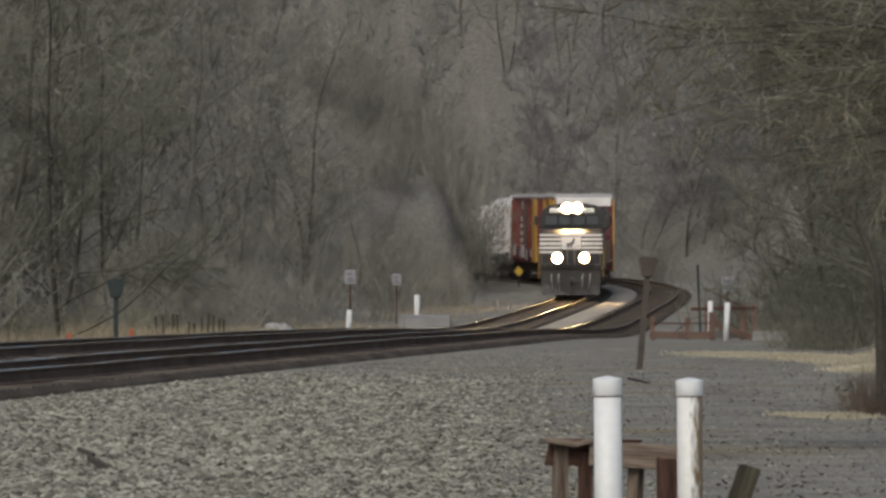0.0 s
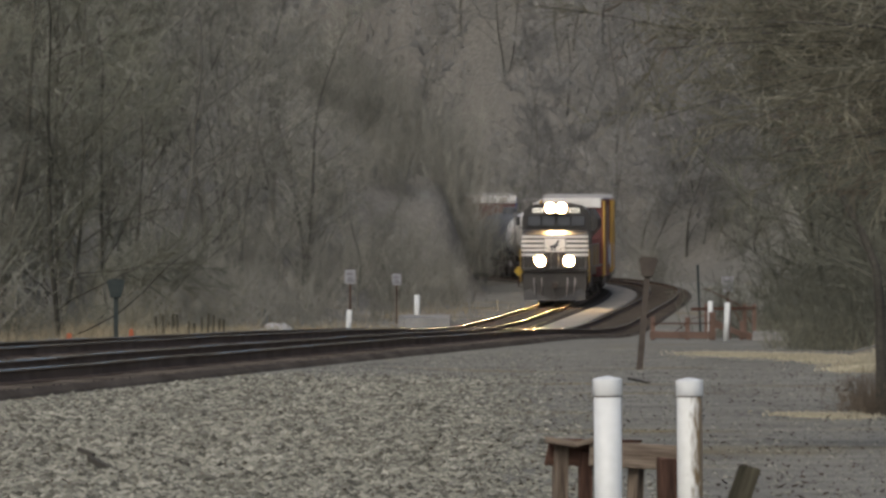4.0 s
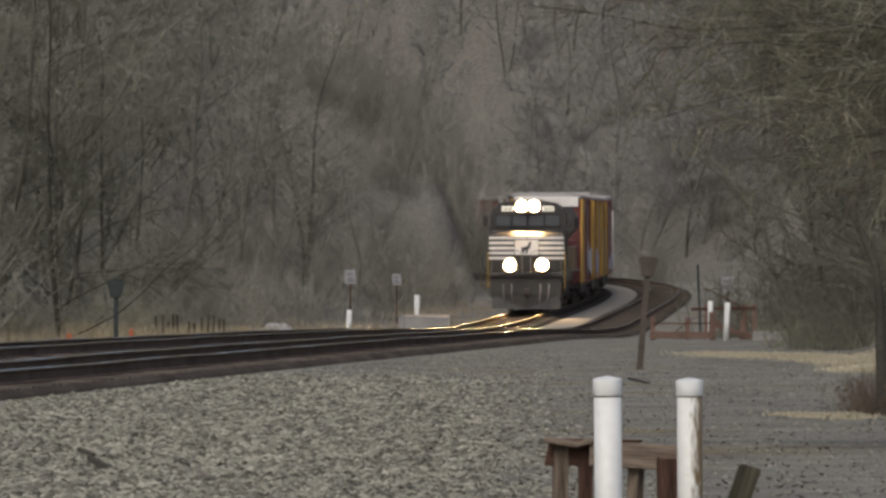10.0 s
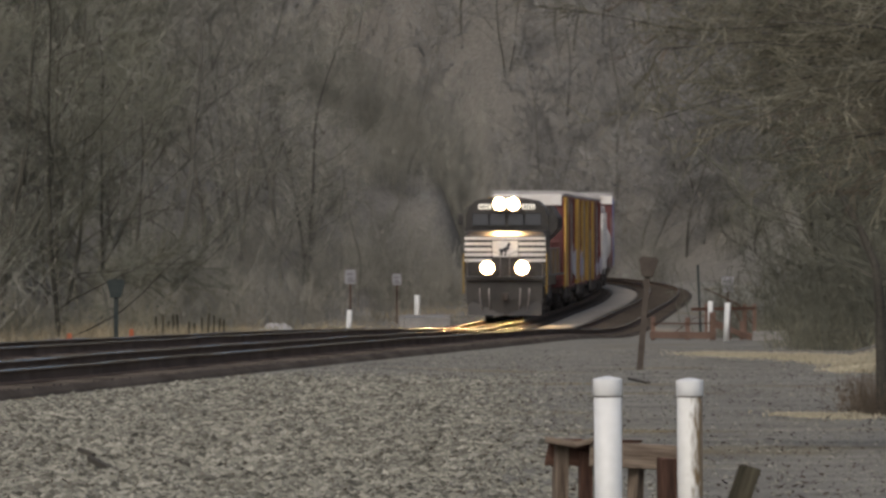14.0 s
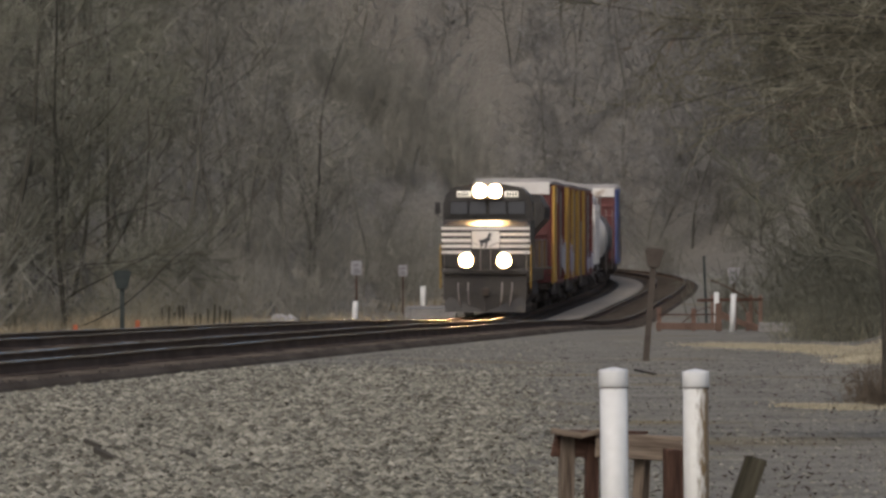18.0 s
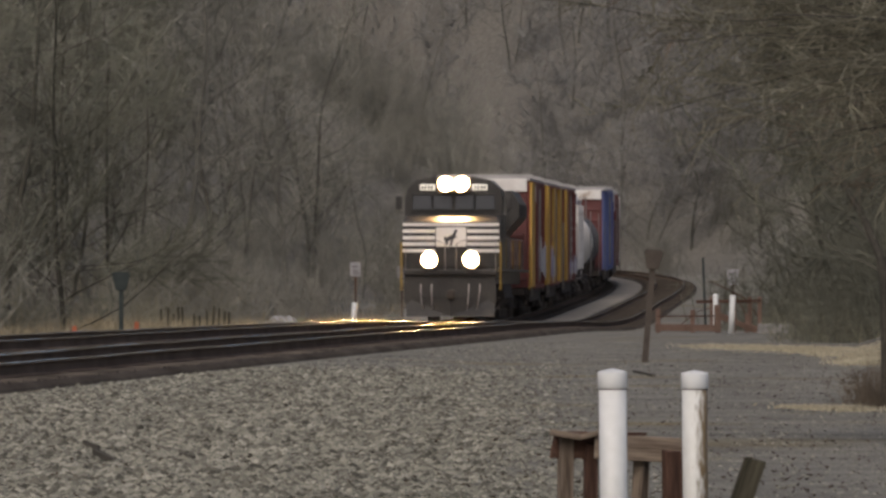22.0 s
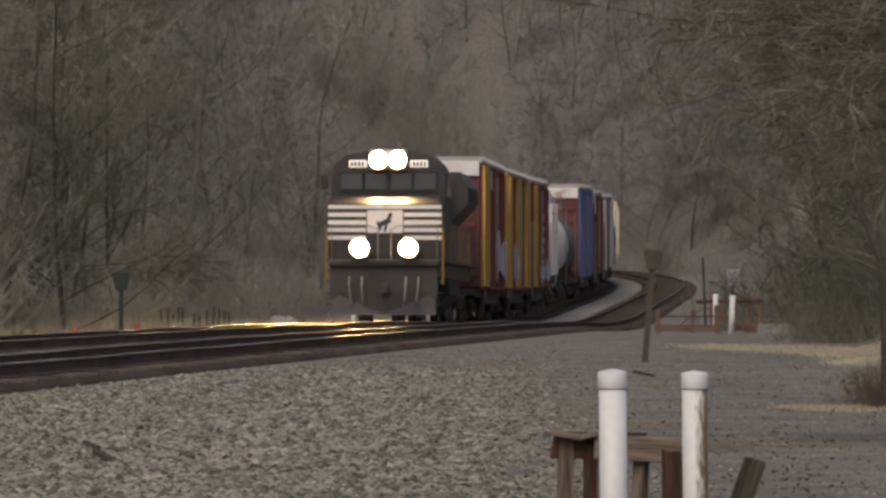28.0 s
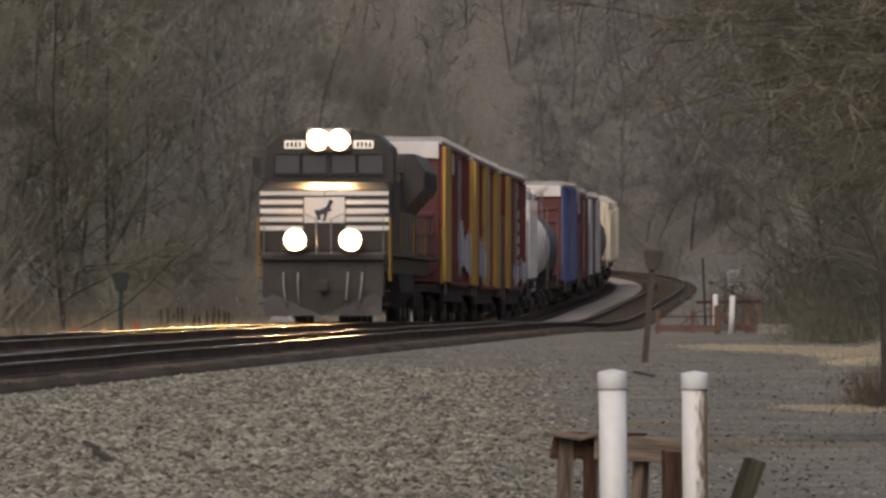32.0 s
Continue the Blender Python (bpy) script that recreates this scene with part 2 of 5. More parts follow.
def raw(name, verts, faces, material, smooth=False):
    me = bpy.data.meshes.new(name)
    me.from_pydata(verts, [], faces)
    me.materials.append(material)
    me.update()
    if smooth:
        me.polygons.foreach_set("use_smooth", [True] * len(me.polygons))
    return new(name, me)


def spline(xs, ys):
    """A smooth curve through the points (natural cubic)."""
    xs, ys = np.array(xs, float), np.array(ys, float)
    n, h = len(xs), np.diff(xs)
    a, r = np.eye(n), np.zeros(n)
    for i in range(1, n - 1):
        a[i, i - 1], a[i, i], a[i, i + 1] = h[i - 1], 2 * (h[i - 1] + h[i]), h[i]
        r[i] = 3 * ((ys[i + 1] - ys[i]) / h[i] - (ys[i] - ys[i - 1]) / h[i - 1])
    c = np.linalg.solve(a, r)
    b = np.diff(ys) / h - h * (2 * c[:-1] + c[1:]) / 3
    d = np.diff(c) / (3 * h)

    def f(x):
        x = np.asarray(x, float)
        i = np.clip(np.searchsorted(xs, x) - 1, 0, n - 2)
        u = x - xs[i]
        return ys[i] + u * (b[i] + u * (c[i] + u * d[i]))
    return f


# ---- the plan: two tracks that come out of a left-hand bend, cross a dip and swing away ----
TRACK_X = spline([30, 60, 88, 123, 150, 177, 200, 228, 251, 286, 326, 360, 380, 398, 420, 436, 449, 475, 510, 560, 620],
                 [-17.2, -13.3, -10.2, -6.75, -4.6, -2.9, -1.65, -0.18, 1.05, 2.75, 4.68, 6.4, 7.3, 7.75, 7.1, 5.75, 4.1, -0.8, -9.6, -26, -50])
TRACK_Z = spline([30, 88, 123, 150, 177, 200, 228, 251, 286, 326, 360, 390, 430, 460, 520, 620],
                 [0.36, 0.36, 0.315, 0.21, 0.07, -0.1, -0.36, -0.47, -0.4, -0.19, 0.055, 0.4, 0.85, 1.1, 1.5, 2.2])
_d = np.arange(30, 620.01, 0.5)
_x, _z = TRACK_X(_d), TRACK_Z(_d)
_arc = np.concatenate([[0], np.cumsum(np.hypot(np.diff(_d), np.diff(_x)))])
SPACING = 4.3


def on_track(a, side=0.0):
    """The rail-top point at arc length a, side metres towards the near side, and the way away from the camera."""
    a = np.asarray(a, float)
    d = np.interp(a, _arc, _d)
    x = np.interp(a, _arc, _x)
    z = np.interp(a, _arc, _z)
    tx = np.interp(a, _arc, np.gradient(_x, _arc))
    ty = np.interp(a, _arc, np.gradient(_d, _arc))
    return x + ty * side, d - tx * side, z, tx, ty


def arc_at(d):
    return float(np.interp(d, _d, _arc))


def smooth(a, b, x):
    u = np.clip((x - a) / (b - a), 0, 1)
    return u * u * (3 - 2 * u)


def hump(x, y, s, seed=0.0):
    """Gentle unevenness without a pattern."""
    return (np.sin(x / s * 1.7 + seed) * np.cos(y / s * 1.3 + seed * 2) + 0.5 * np.sin(x / s * 3.9 - y / s * 2.7 + seed)) * 0.6


def land(x, y):
    """Height of the ground."""
    x, y = np.asarray(x, float), np.asarray(y, float)
    yy = np.clip(y, 30, 620)
    cx, cz = TRACK_X(yy), TRACK_Z(yy)
    off = x - cx
    slope = np.gradient(_x, _d)
    off = off / np.sqrt(1 + np.interp(yy, _d, slope) ** 2)
    # the yard beside the tracks is level, and falls off behind the fence
    yard = 0.03 * hump(x, y, 9) - 0.6 * smooth(161, 190, y) - smooth(172, 260, y) * 0.2 + smooth(300, 420, y) * 1.3
    yard = yard + smooth(4.0, 16.0, x - 0.043 * y) * 0.35 * smooth(90, 140, y)
    # wooded slopes on both sides
    left = cz - 0.45 + 0.10 * hump(x, y, 7, 1.0)
    left = left + np.minimum(np.maximum(0, -off - 7.0) * 0.55, 42) * smooth(7, 14, -off)
    left = left + 6.6 * smooth(5.3, 8.2, -off) * smooth(376, 408, y) * (1 + 0.12 * hump(x, y, 5, 2.0))
    back = np.minimum(np.maximum(0, y - 455) * 0.16 + np.maximum(0, y - 530) * 0.5, 60) * smooth(5, 14, np.abs(off - 2))
    right = np.minimum(np.maximum(0, off - 13.5 + 3.0 * smooth(260, 380, y)) * 0.5, 40) * smooth(100, 150, y)
    bed = cz - 0.29
    side_r = np.where(off > 0, yard + right, left)
    k = np.where(off > 0, smooth(SPACING + 1.6, SPACING + 4.6, off), smooth(1.9, 3.6, -off))
    return bed * (1 - k) + side_r * k + back


# ---- ground ----
def sheet(name, xs, ys, material, lift=0.0):
    gx, gy = np.meshgrid(xs, ys)
    gz = land(gx, gy) + lift
    verts = np.stack([gx, gy, gz], -1).reshape(-1, 3)
    nx, ny = len(xs), len(ys)
    i = np.arange((nx - 1) * (ny - 1))
    i = i // (nx - 1) * nx + i % (nx - 1)
    faces = np.stack([i, i + 1, i + nx + 1, i + nx], -1)
    return raw(name, verts.tolist(), faces.tolist(), material, True)


def uneven(lo, hi, near, fine, coarse):
    """Grid lines, close together within near and ever wider apart far from it."""
    out, v = [], lo
    while v < hi:
        out.append(v)
        gap = max(near[0] - v, v - near[1])
        v += fine if gap <= 0 else coarse + max(0, gap - 200) * 0.15
    return np.array(out + [hi])


M_GROUND = bpy.data.materials.new("ground_cover")
M_GROUND.use_nodes = True


def ground_material():
    """Gravel on the level, leaf litter on the steep banks, with straw-coloured grass between."""
    nt = M_GROUND.node_tree
    n, l = nt.nodes, nt.links
    bsdf = n["Principled BSDF"]
    bsdf.inputs["Roughness"].default_value, bsdf.inputs["Specular IOR Level"].default_value = 0.95, 0.0
    geo, tc = n.new("ShaderNodeNewGeometry"), n.new("ShaderNodeTexCoord")
    sep = n.new("ShaderNodeSeparateXYZ")
    l.new(geo.outputs["True Normal"], sep.inputs[0])

    def noise_ramp(scale, detail, lo, hi, c1, c2):
        t, r = n.new("ShaderNodeTexNoise"), n.new("ShaderNodeValToRGB")
        t.inputs["Scale"].default_value, t.inputs["Detail"].default_value = scale, detail
        l.new(tc.outputs["Object"], t.inputs["Vector"])
        l.new(t.outputs["Fac"], r.inputs["Fac"])
        r.color_ramp.elements[0].position, r.color_ramp.elements[1].position = lo, hi
        r.color_ramp.elements[0].color, r.color_ramp.elements[1].color = (*c1, 1), (*c2, 1)
        return t, r.outputs["Color"]

    def blend(fac, a, b, kind="MIX"):
        m = n.new("ShaderNodeMixRGB")
        m.blend_type = kind
        if isinstance(fac, float):
            m.inputs["Fac"].default_value = fac
        else:
            l.new(fac, m.inputs["Fac"])
        l.new(a, m.inputs["Color1"])
        l.new(b, m.inputs["Color2"])
        return m.outputs["Color"]

    fine, grit = noise_ramp(22, 8, 0.3, 0.7, (0.07, 0.068, 0.058), (0.235, 0.228, 0.2))
    _, broad = noise_ramp(0.7, 7, 0.35, 0.66, (0.118, 0.114, 0.1), (0.25, 0.243, 0.214))
    gravel = blend(0.5, grit, broad)
    _, patch = noise_ramp(0.22, 6, 0.57, 0.72, (0, 0, 0), (1, 1, 1))
    _, straw = noise_ramp(6, 6, 0.3, 0.7, (0.12, 0.1, 0.06), (0.22, 0.185, 0.115))
    level = blend(patch, gravel, straw)
    _, litter = noise_ramp(3.5, 8, 0.25, 0.75, (0.095, 0.09, 0.078), (0.19, 0.181, 0.158))
    steep = n.new("ShaderNodeMapRange")
    steep.inputs["From Min"].default_value, steep.inputs["From Max"].default_value = 0.985, 0.94
    l.new(sep.outputs["Z"], steep.inputs["Value"])
    l.new(blend(steep.outputs["Result"], level, litter), bsdf.inputs["Base Color"])
    b = n.new("ShaderNodeBump")
    b.inputs["Strength"].default_value, b.inputs["Distance"].default_value = 0.7, 0.04
    l.new(fine.outputs["Fac"], b.inputs["Height"])
    l.new(b.outputs["Normal"], bsdf.inputs["Normal"])


ground_material()
ground = sheet("ground", uneven(-1800, 1800, (-24, 26), 0.6, 8.0), uneven(-1500, 2600, (40, 460), 1.5, 8.0), M_GROUND)
tagged(ground, "pale gravel yard and leaf-covered wooded banks beside the railway", "ground", kind="structure")


# ---- tracks ----
def sag(a, side):
    """How far a worn rail lies out of its line: it dips at its joints and wanders a little between them."""
    u = ((a + 3.7 * side) / 11.9) % 1.0
    dip = -0.006 * np.exp(-np.minimum(u, 1 - u) ** 2 / 0.012)
    return dip + 0.0028 * np.sin(a / 2.7 + 5.0 * side) + 0.004 * np.sin(a / 6.1 + 2.0 * side)


def sweep(name, profile, side, a0, a1, material, parent, step=1.5, label="", worn=False):
    """A profile (across, up) drawn along the track."""
    a = np.arange(a0, a1 + step, step)
    x, y, z, tx, ty = on_track(a, side)
    if worn:
        z = z + sag(a, side)
    n, verts, faces = len(profile), [], []
    for i in range(len(a)):
        for u, w in profile:
            verts.append((x[i] + ty[i] * u, y[i] - tx[i] * u, z[i] + w))
    for i in range(len(a) - 1):
        for k in range(n):
            faces.append((i * n + k, i * n + (k + 1) % n, (i + 1) * n + (k + 1) % n, (i + 1) * n + k))
    faces.append(tuple(range(n)))
    ob = raw(name, verts, faces, material, worn and material is M_HEAD)
    ob.parent = parent
    if label:
        tagged(ob, label)
    return ob


WEB = [(-0.075, -0.18), (0.075, -0.18), (0.075, -0.168), (0.012, -0.145), (0.012, -0.05), (0.034, -0.036), (0.034, -0.022), (-0.034, -0.022), (-0.034, -0.036), (-0.012, -0.05), (-0.012, -0.145), (-0.075, -0.168)]
CROWN = [(0.0366, -0.022), (0.0364, -0.0125), (0.0352, -0.0085), (0.0325, -0.005), (0.0285, -0.0025), (0.023, -0.0012), (0.012, -0.0003)]
CAP = [(-u, w) for u, w in CROWN] + [(0.0, 0.0)] + CROWN[::-1]
BED = [(-1.75, -0.7), (1.75, -0.7), (1.55, -0.42), (1.42, -0.25), (1.34, -0.195), (-1.34, -0.195), (-1.42, -0.25), (-1.55, -0.42)]
A0, A1 = arc_at(55), arc_at(600)


def make_track(name, side, label):
    track = thing(name, Matrix.Identity(4), label, "railway track", "pair of railway tracks", "structure")
    sweep("ballast", BED, side, A0, A1, M_BALLAST, track, 2.0, "dark oily ballast bed")
    for s in (-0.755, 0.755):
        rail = sweep("rail", WEB, side + s, A0, A1, M_RAIL, track, 1.0, "rust-brown steel rail", True)
        sweep("rail_head", CAP, side + s, A0, A1, M_HEAD, rail, 1.0, "bright worn running surface", True)
    bm = bmesh.new()
    bm_box(bm, (0, 0, -0.255), (2.6, 0.23, 0.16), bevel=0.015)
    me = to_mesh(bm, "sleeper", M_TIE)
    rng = random.Random(7 + int(side))
    verts, faces = [], []
    a, k = arc_at(70), 0
    while a < arc_at(440):
        x, y, z, tx, ty = (float(v) for v in on_track(a, side))
        m = pose(x, y, z + rng.uniform(-0.012, 0.006), 0, 0, math.degrees(-math.atan2(tx, ty)) + rng.uniform(-1, 1))
        if k < 260:
            o = new("sleeper", me)
            o.parent, o.matrix_basis = track, m
        else:
            b = len(verts)
            verts += [tuple(m @ Vector((sx * 1.3, sy * 0.115, sz))) for sz in (-0.335, -0.176) for sy in (-1, 1) for sx in (-1, 1)]
            faces += [(b + 4, b + 5, b + 7, b + 6), (b, b + 1, b + 5, b + 4), (b + 1, b + 3, b + 7, b + 5), (b + 3, b + 2, b + 6, b + 7), (b + 2, b, b + 4, b + 6)]
        a, k = a + 0.52, k + 1
    far = raw("far_sleepers", verts, faces, M_TIE)
    far.parent = track
    tagged(far, kind="stuff")
    return track


make_track("track_main", 0.0, "curved main railway track with polished rails on dark ballast")
make_track("track_siding", SPACING, "second curved railway track beside the main one")

path = sweep("gravel_path", [(-0.75, -0.5), (0.75, -0.5), (0.62, -0.25), (0.45, -0.21), (-0.45, -0.21), (-0.62, -0.25)], SPACING / 2, arc_at(215), arc_at(425), M_PALE_GRAVEL, None, 1.5)
tagged(path, "pale gravel strip between the two tracks", "gravel path", kind="structure")


# ---- the train: +x is forwards, the origin lies between the rails ----
def wheelset_mesh(r=0.46):
    bm = bmesh.new()
    for s in (-1, 1):
        y = s * 0.755
        rings = bm_tube(bm, [(0, y - s * 0.09, 0), (0, y - s * 0.06, 0), (0, y - s * 0.055, 0), (0, y + s * 0.06, 0), (0, y + s * 0.065, 0)], [r + 0.028, r + 0.028, r, r - 0.005, r * 0.8], 24)
    bm_tube(bm, [(0, -0.75, 0), (0, 0.75, 0)], [0.08, 0.08], 10)
    return to_mesh(bm, "wheelset", M_STEEL)


WHEEL_FREIGHT, WHEEL_ENGINE = wheelset_mesh(0.46), wheelset_mesh(0.53)


def bogie(car, x, axles=(-0.88, 0.88), engine=False):
    """A truck under a car: side frames, bolster, springs, and its wheelsets."""
    r = 0.53 if engine else 0.46
    half = max(axles) + 0.55
    b = bmesh.new()
    for s in (-1, 1):
        y = s * 1.03
        bm_box(b, (0, y, r + 0.02), (2 * half * 0.62, 0.14, 0.26), bevel=0.03)
        bm_box(b, (0, y, r + 0.2), (2 * half, 0.14, 0.16), bevel=0.03)
        for a in axles:
            bm_box(b, (a, y + s * 0.05, r), (0.34, 0.2, 0.34), bevel=0.05)
        for a in (-0.18, 0, 0.18):
            bm_tube(b, [(a, y + s * 0.06, r - 0.16), (a, y + s * 0.06, r + 0.16)], [0.06, 0.06], 8)
    bm_box(b, (0, 0, r + 0.22), (0.5, 2.0, 0.24), bevel=0.03)
    frame_ob = part("bogie", b, M_UNDER, car, "greasy dark bogie", at=pose(x, 0, 0))
    for a in axles:
        w = new("wheelset", WHEEL_ENGINE if engine else WHEEL_FREIGHT)
        w.parent, w.matrix_basis = frame_ob, pose(a, 0, r)


def couplers(car, half, z=0.88):
    for s in (-1, 1):
        b = bmesh.new()
        bm_box(b, (s * (half + 0.05), 0, z), (0.5, 0.16, 0.18), bevel=0.03)
        bm_box(b, (s * (half + 0.33), 0.03, z), (0.22, 0.26, 0.3), bevel=0.06)
        part("coupler", b, M_UNDER, car)


def ladder(car, x, y, z0, z1, steps, name="ladder"):
    b = bmesh.new()
    for s in (-0.22, 0.22):
        bm_tube(b, [(x + s, y, z0), (x + s, y, z1)], [0.018, 0.018], 6)
    for k in range(steps):
        z = z0 + (k + 0.5) * (z1 - z0) / steps
        bm_tube(b, [(x - 0.22, y, z), (x + 0.22, y, z)], [0.014, 0.014], 6)
    part(name, b, M_STEEL, car)


def lamp_rim(parent, x, y, z, r):
    """A self-glowing ring that imitates the halo round a lens, and the short hood that shades the lens."""
    b = bmesh.new()
    bm_tube(b, [(x + 0.05, y, z), (x + 0.004, y, z)], [r + 0.075, r + 0.01], 28, caps=False)
    part("reflector", b, M_LAMP_HALO, parent, "glowing orange ring imitating the lamp's halo", smooth=True)
    b = bmesh.new()
    outer = bm_tube(b, [(x - 0.02, y, z), (x + 0.2, y, z)], [r + 0.095, r + 0.095], 28, caps=False)
    inner = bm_tube(b, [(x - 0.02, y, z), (x + 0.2, y, z)], [r + 0.08, r + 0.08], 28, caps=False)
    for k in range(28):
        q = (k + 1) % 28
        b.faces.new((outer[1][k], outer[1][q], inner[1][q], inner[1][k]))
    part("lamp_hood", b, M_BLACK, parent)


def locomotive():
    car = thing("locomotive", Matrix.Identity(4), "black diesel freight locomotive with white nose stripes and lit headlights", "locomotive")
    L = 23.5
    f = L / 2
    # frame and walkway
    b = bmesh.new()
    bm_box(b, (0, 0, 1.42), (L - 1.0, 2.5, 0.42), bevel=0.04)
    bm_box(b, (0, 0, 1.66), (L - 0.7, 3.16, 0.08), bevel=0.02)
    part("frame", b, M_BLACK, car)
    # nose: full width, a sloped top and chamfered sides
    b = bmesh.new()
    pts = [(f - 0.55, 1.57, 1.7), (f - 0.55, 1.57, 2.6), (f - 0.62, 1.56, 3.2), (f - 1.0, 1.5, 3.38), (f - 2.1, 1.56, 3.44), (f - 2.1, 1.58, 1.7)]
    vs = [[b.verts.new((x, s * y, z)) for x, y, z in pts] for s in (-1, 1)]
    for k in range(len(pts)):
        q = (k + 1) % len(pts)
        b.faces.new((vs[0][k], vs[0][q], vs[1][q], vs[1][k]))
    b.faces.new(vs[0])
    b.faces.new(vs[1][::-1])
    bmesh.ops.bevel(b, geom=list(b.edges), offset=0.05, segments=2, affect="EDGES")
    nose = part("nose", b, M_BLACK, car)
    # white stripes across the nose, parted by the emblem field
    for k in range(5):
        z = 3.12 - 0.21 * k
        for s in (-1, 1):
            b = bmesh.new()
            w = 1.04 if k else 1.55
            bm_box(b, (f - 0.535 - 0.03 * (z > 2.95), s * (1.56 - w / 2), z), (0.03, w, 0.11 if k else 0.1), bevel=0.006)
            part("stripe", b, M_WHITE, nose, "white painted stripe")
    b = bmesh.new()
    bm_box(b, (f - 0.535, 0, 2.72), (0.02, 0.98, 0.62), bevel=0.006)
    part("emblem_field", b, M_WHITE, nose, "white panel")
    b = bmesh.new()
    for y, z, sy, sz, r in ((0.0, 2.70, 0.34, 0.14, 25), (0.12, 2.84, 0.1, 0.26, -25), (-0.16, 2.60, 0.08, 0.26, 20), (0.02, 2.56, 0.07, 0.24, -15)):
        bm_box(b, (f - 0.52, y, z), (0.02, sy, sz), Euler((radians(r), 0, 0)).to_matrix(), bevel=0.006)
    part("emblem", b, M_INK, nose, "black plain emblem shape")
    # cab with a rounded roof
    b = bmesh.new()
    out = [(-1.58, 1.7), (1.58, 1.7), (1.58, 3.95), (1.5, 4.3), (1.2, 4.58), (0.55, 4.70), (-0.55, 4.70), (-1.2, 4.58), (-1.5, 4.3), (-1.58, 3.95)]
    bm_prism(b, out, f - 4.6, f - 2.15)
    cab = part("cab", b, M_BLACK, car)
    for y, w in ((-1.02, 0.62), (-0.36, 0.6), (0.36, 0.6), (1.02, 0.62)):
        b = bmesh.new()
        bm_box(b, (f - 2.14, y, 3.86), (0.05, w, 0.5), Euler((0, radians(-9), 0)).to_matrix(), bevel=0.02)
        pane = part("windscreen", b, M_GLASS, cab, "dark windscreen pane")
        b = bmesh.new()
        for c, s in (((0, 0, 0.27), (0.07, w + 0.1, 0.05)), ((0, 0, -0.27), (0.07, w + 0.1, 0.05)), ((0, w / 2 + 0.025, 0), (0.07, 0.05, 0.5)), ((0, -w / 2 - 0.025, 0), (0.07, 0.05, 0.5))):
            bm_box(b, (f - 2.14 + c[0], y + c[1], 3.86 + c[2]), s, bevel=0.008)
        part("window_frame", b, M_BLACK, pane)
    for s in (-1, 1):
        for x in (f - 2.9, f - 3.9):
            b = bmesh.new()
            bm_box(b, (x, s * 1.585, 3.75), (0.72, 0.04, 0.62), bevel=0.02)
            part("side_window", b, M_GLASS, cab)
        b = bmesh.new()
        bm_box(b, (f - 2.12, s * 0.84, 4.34), (0.1, 0.5, 0.2), bevel=0.03)
        board = part("number_board", b, M_BOARD, cab, "lit number board with dark bars")
        for k in range(4):
            b = bmesh.new()
            bm_box(b, (f - 2.06, s * 0.86 - 0.15 + 0.1 * k, 4.34), (0.02, 0.06, 0.12))
            part("number_bar", b, M_INK, board)
        b = bmesh.new()
        bm_tube(b, [(f - 2.2, s * 1.6, 3.5), (f - 2.2, s * 1.78, 3.55), (f - 2.2, s * 1.78, 3.95)], [0.02, 0.02, 0.02], 6)
        bm_box(b, (f - 2.2, s * 1.78, 3.85), (0.05, 0.2, 0.42), bevel=0.02)
        part("mirror", b, M_BLACK, cab)
    # headlamps high between the boards
    b = bmesh.new()
    bm_box(b, (f - 2.1, 0, 4.45), (0.16, 1.1, 0.6), bevel=0.1)
    house = part("headlight_housing", b, M_STEEL, cab, "bright headlight housing")
    for y in (-0.26, 0.26):
        b = bmesh.new()
        bm_tube(b, [(f - 2.018, y, 4.45), (f - 2.010, y, 4.45), (f - 2.006, y, 4.45)], [0.18, 0.18, 0.14], 20)
        part("headlight", b, M_LAMP, house, "burning warm white headlight")
        lamp_rim(house, f - 2.02, y, 4.45, 0.18)
    # ditch lamps on the front platform
    for y in (-0.67, 0.67):
        b = bmesh.new()
        bm_box(b, (f - 0.2, y, 1.97), (0.26, 0.44, 0.46), bevel=0.05)
        bracket = part("ditch_light_box", b, M_BLACK, car)
        b = bmesh.new()
        bm_tube(b, [(f - 0.068, y, 1.99), (f - 0.060, y, 1.99), (f - 0.056, y, 1.99)], [0.185, 0.185, 0.14], 20)
        part("ditch_light", b, M_LAMP, bracket, "burning warm white ditch light")
        lamp_rim(bracket, f - 0.07, y, 1.99, 0.185)
    # anti-climber, buffer beam, plough, steps
    b = bmesh.new()
    bm_box(b, (f - 0.2, 0, 1.58), (0.36, 3.02, 0.16), bevel=0.03)
    for k in range(3):
        bm_box(b, (f - 0.02, 0, 1.53 + 0.05 * k), (0.05, 2.4, 0.02))
    part("anticlimber", b, M_BLACK, car)
    b = bmesh.new()
    bm_box(b, (f - 0.22, 0, 1.05), (0.12, 2.95, 0.9), bevel=0.03)
    part("buffer_beam", b, M_BLACK, car)
    b = bmesh.new()
    for s in (-1, 1):
        a = [(f + 0.12, 0, 0.16), (f + 0.12, 0, 0.78), (f - 0.2, s * 1.42, 0.78), (f - 0.1, s * 1.42, 0.16)]
        q = [b.verts.new(p) for p in a] + [b.verts.new((x - 0.06, y, z)) for x, y, z in a]
        for i in range(4):
            b.faces.new((q[i], q[(i + 1) % 4], q[4 + (i + 1) % 4], q[4 + i]))
        b.faces.new(q[:4])
        b.faces.new(q[4:])
    part("plough", b, M_BLACK, car, "black snow plough")
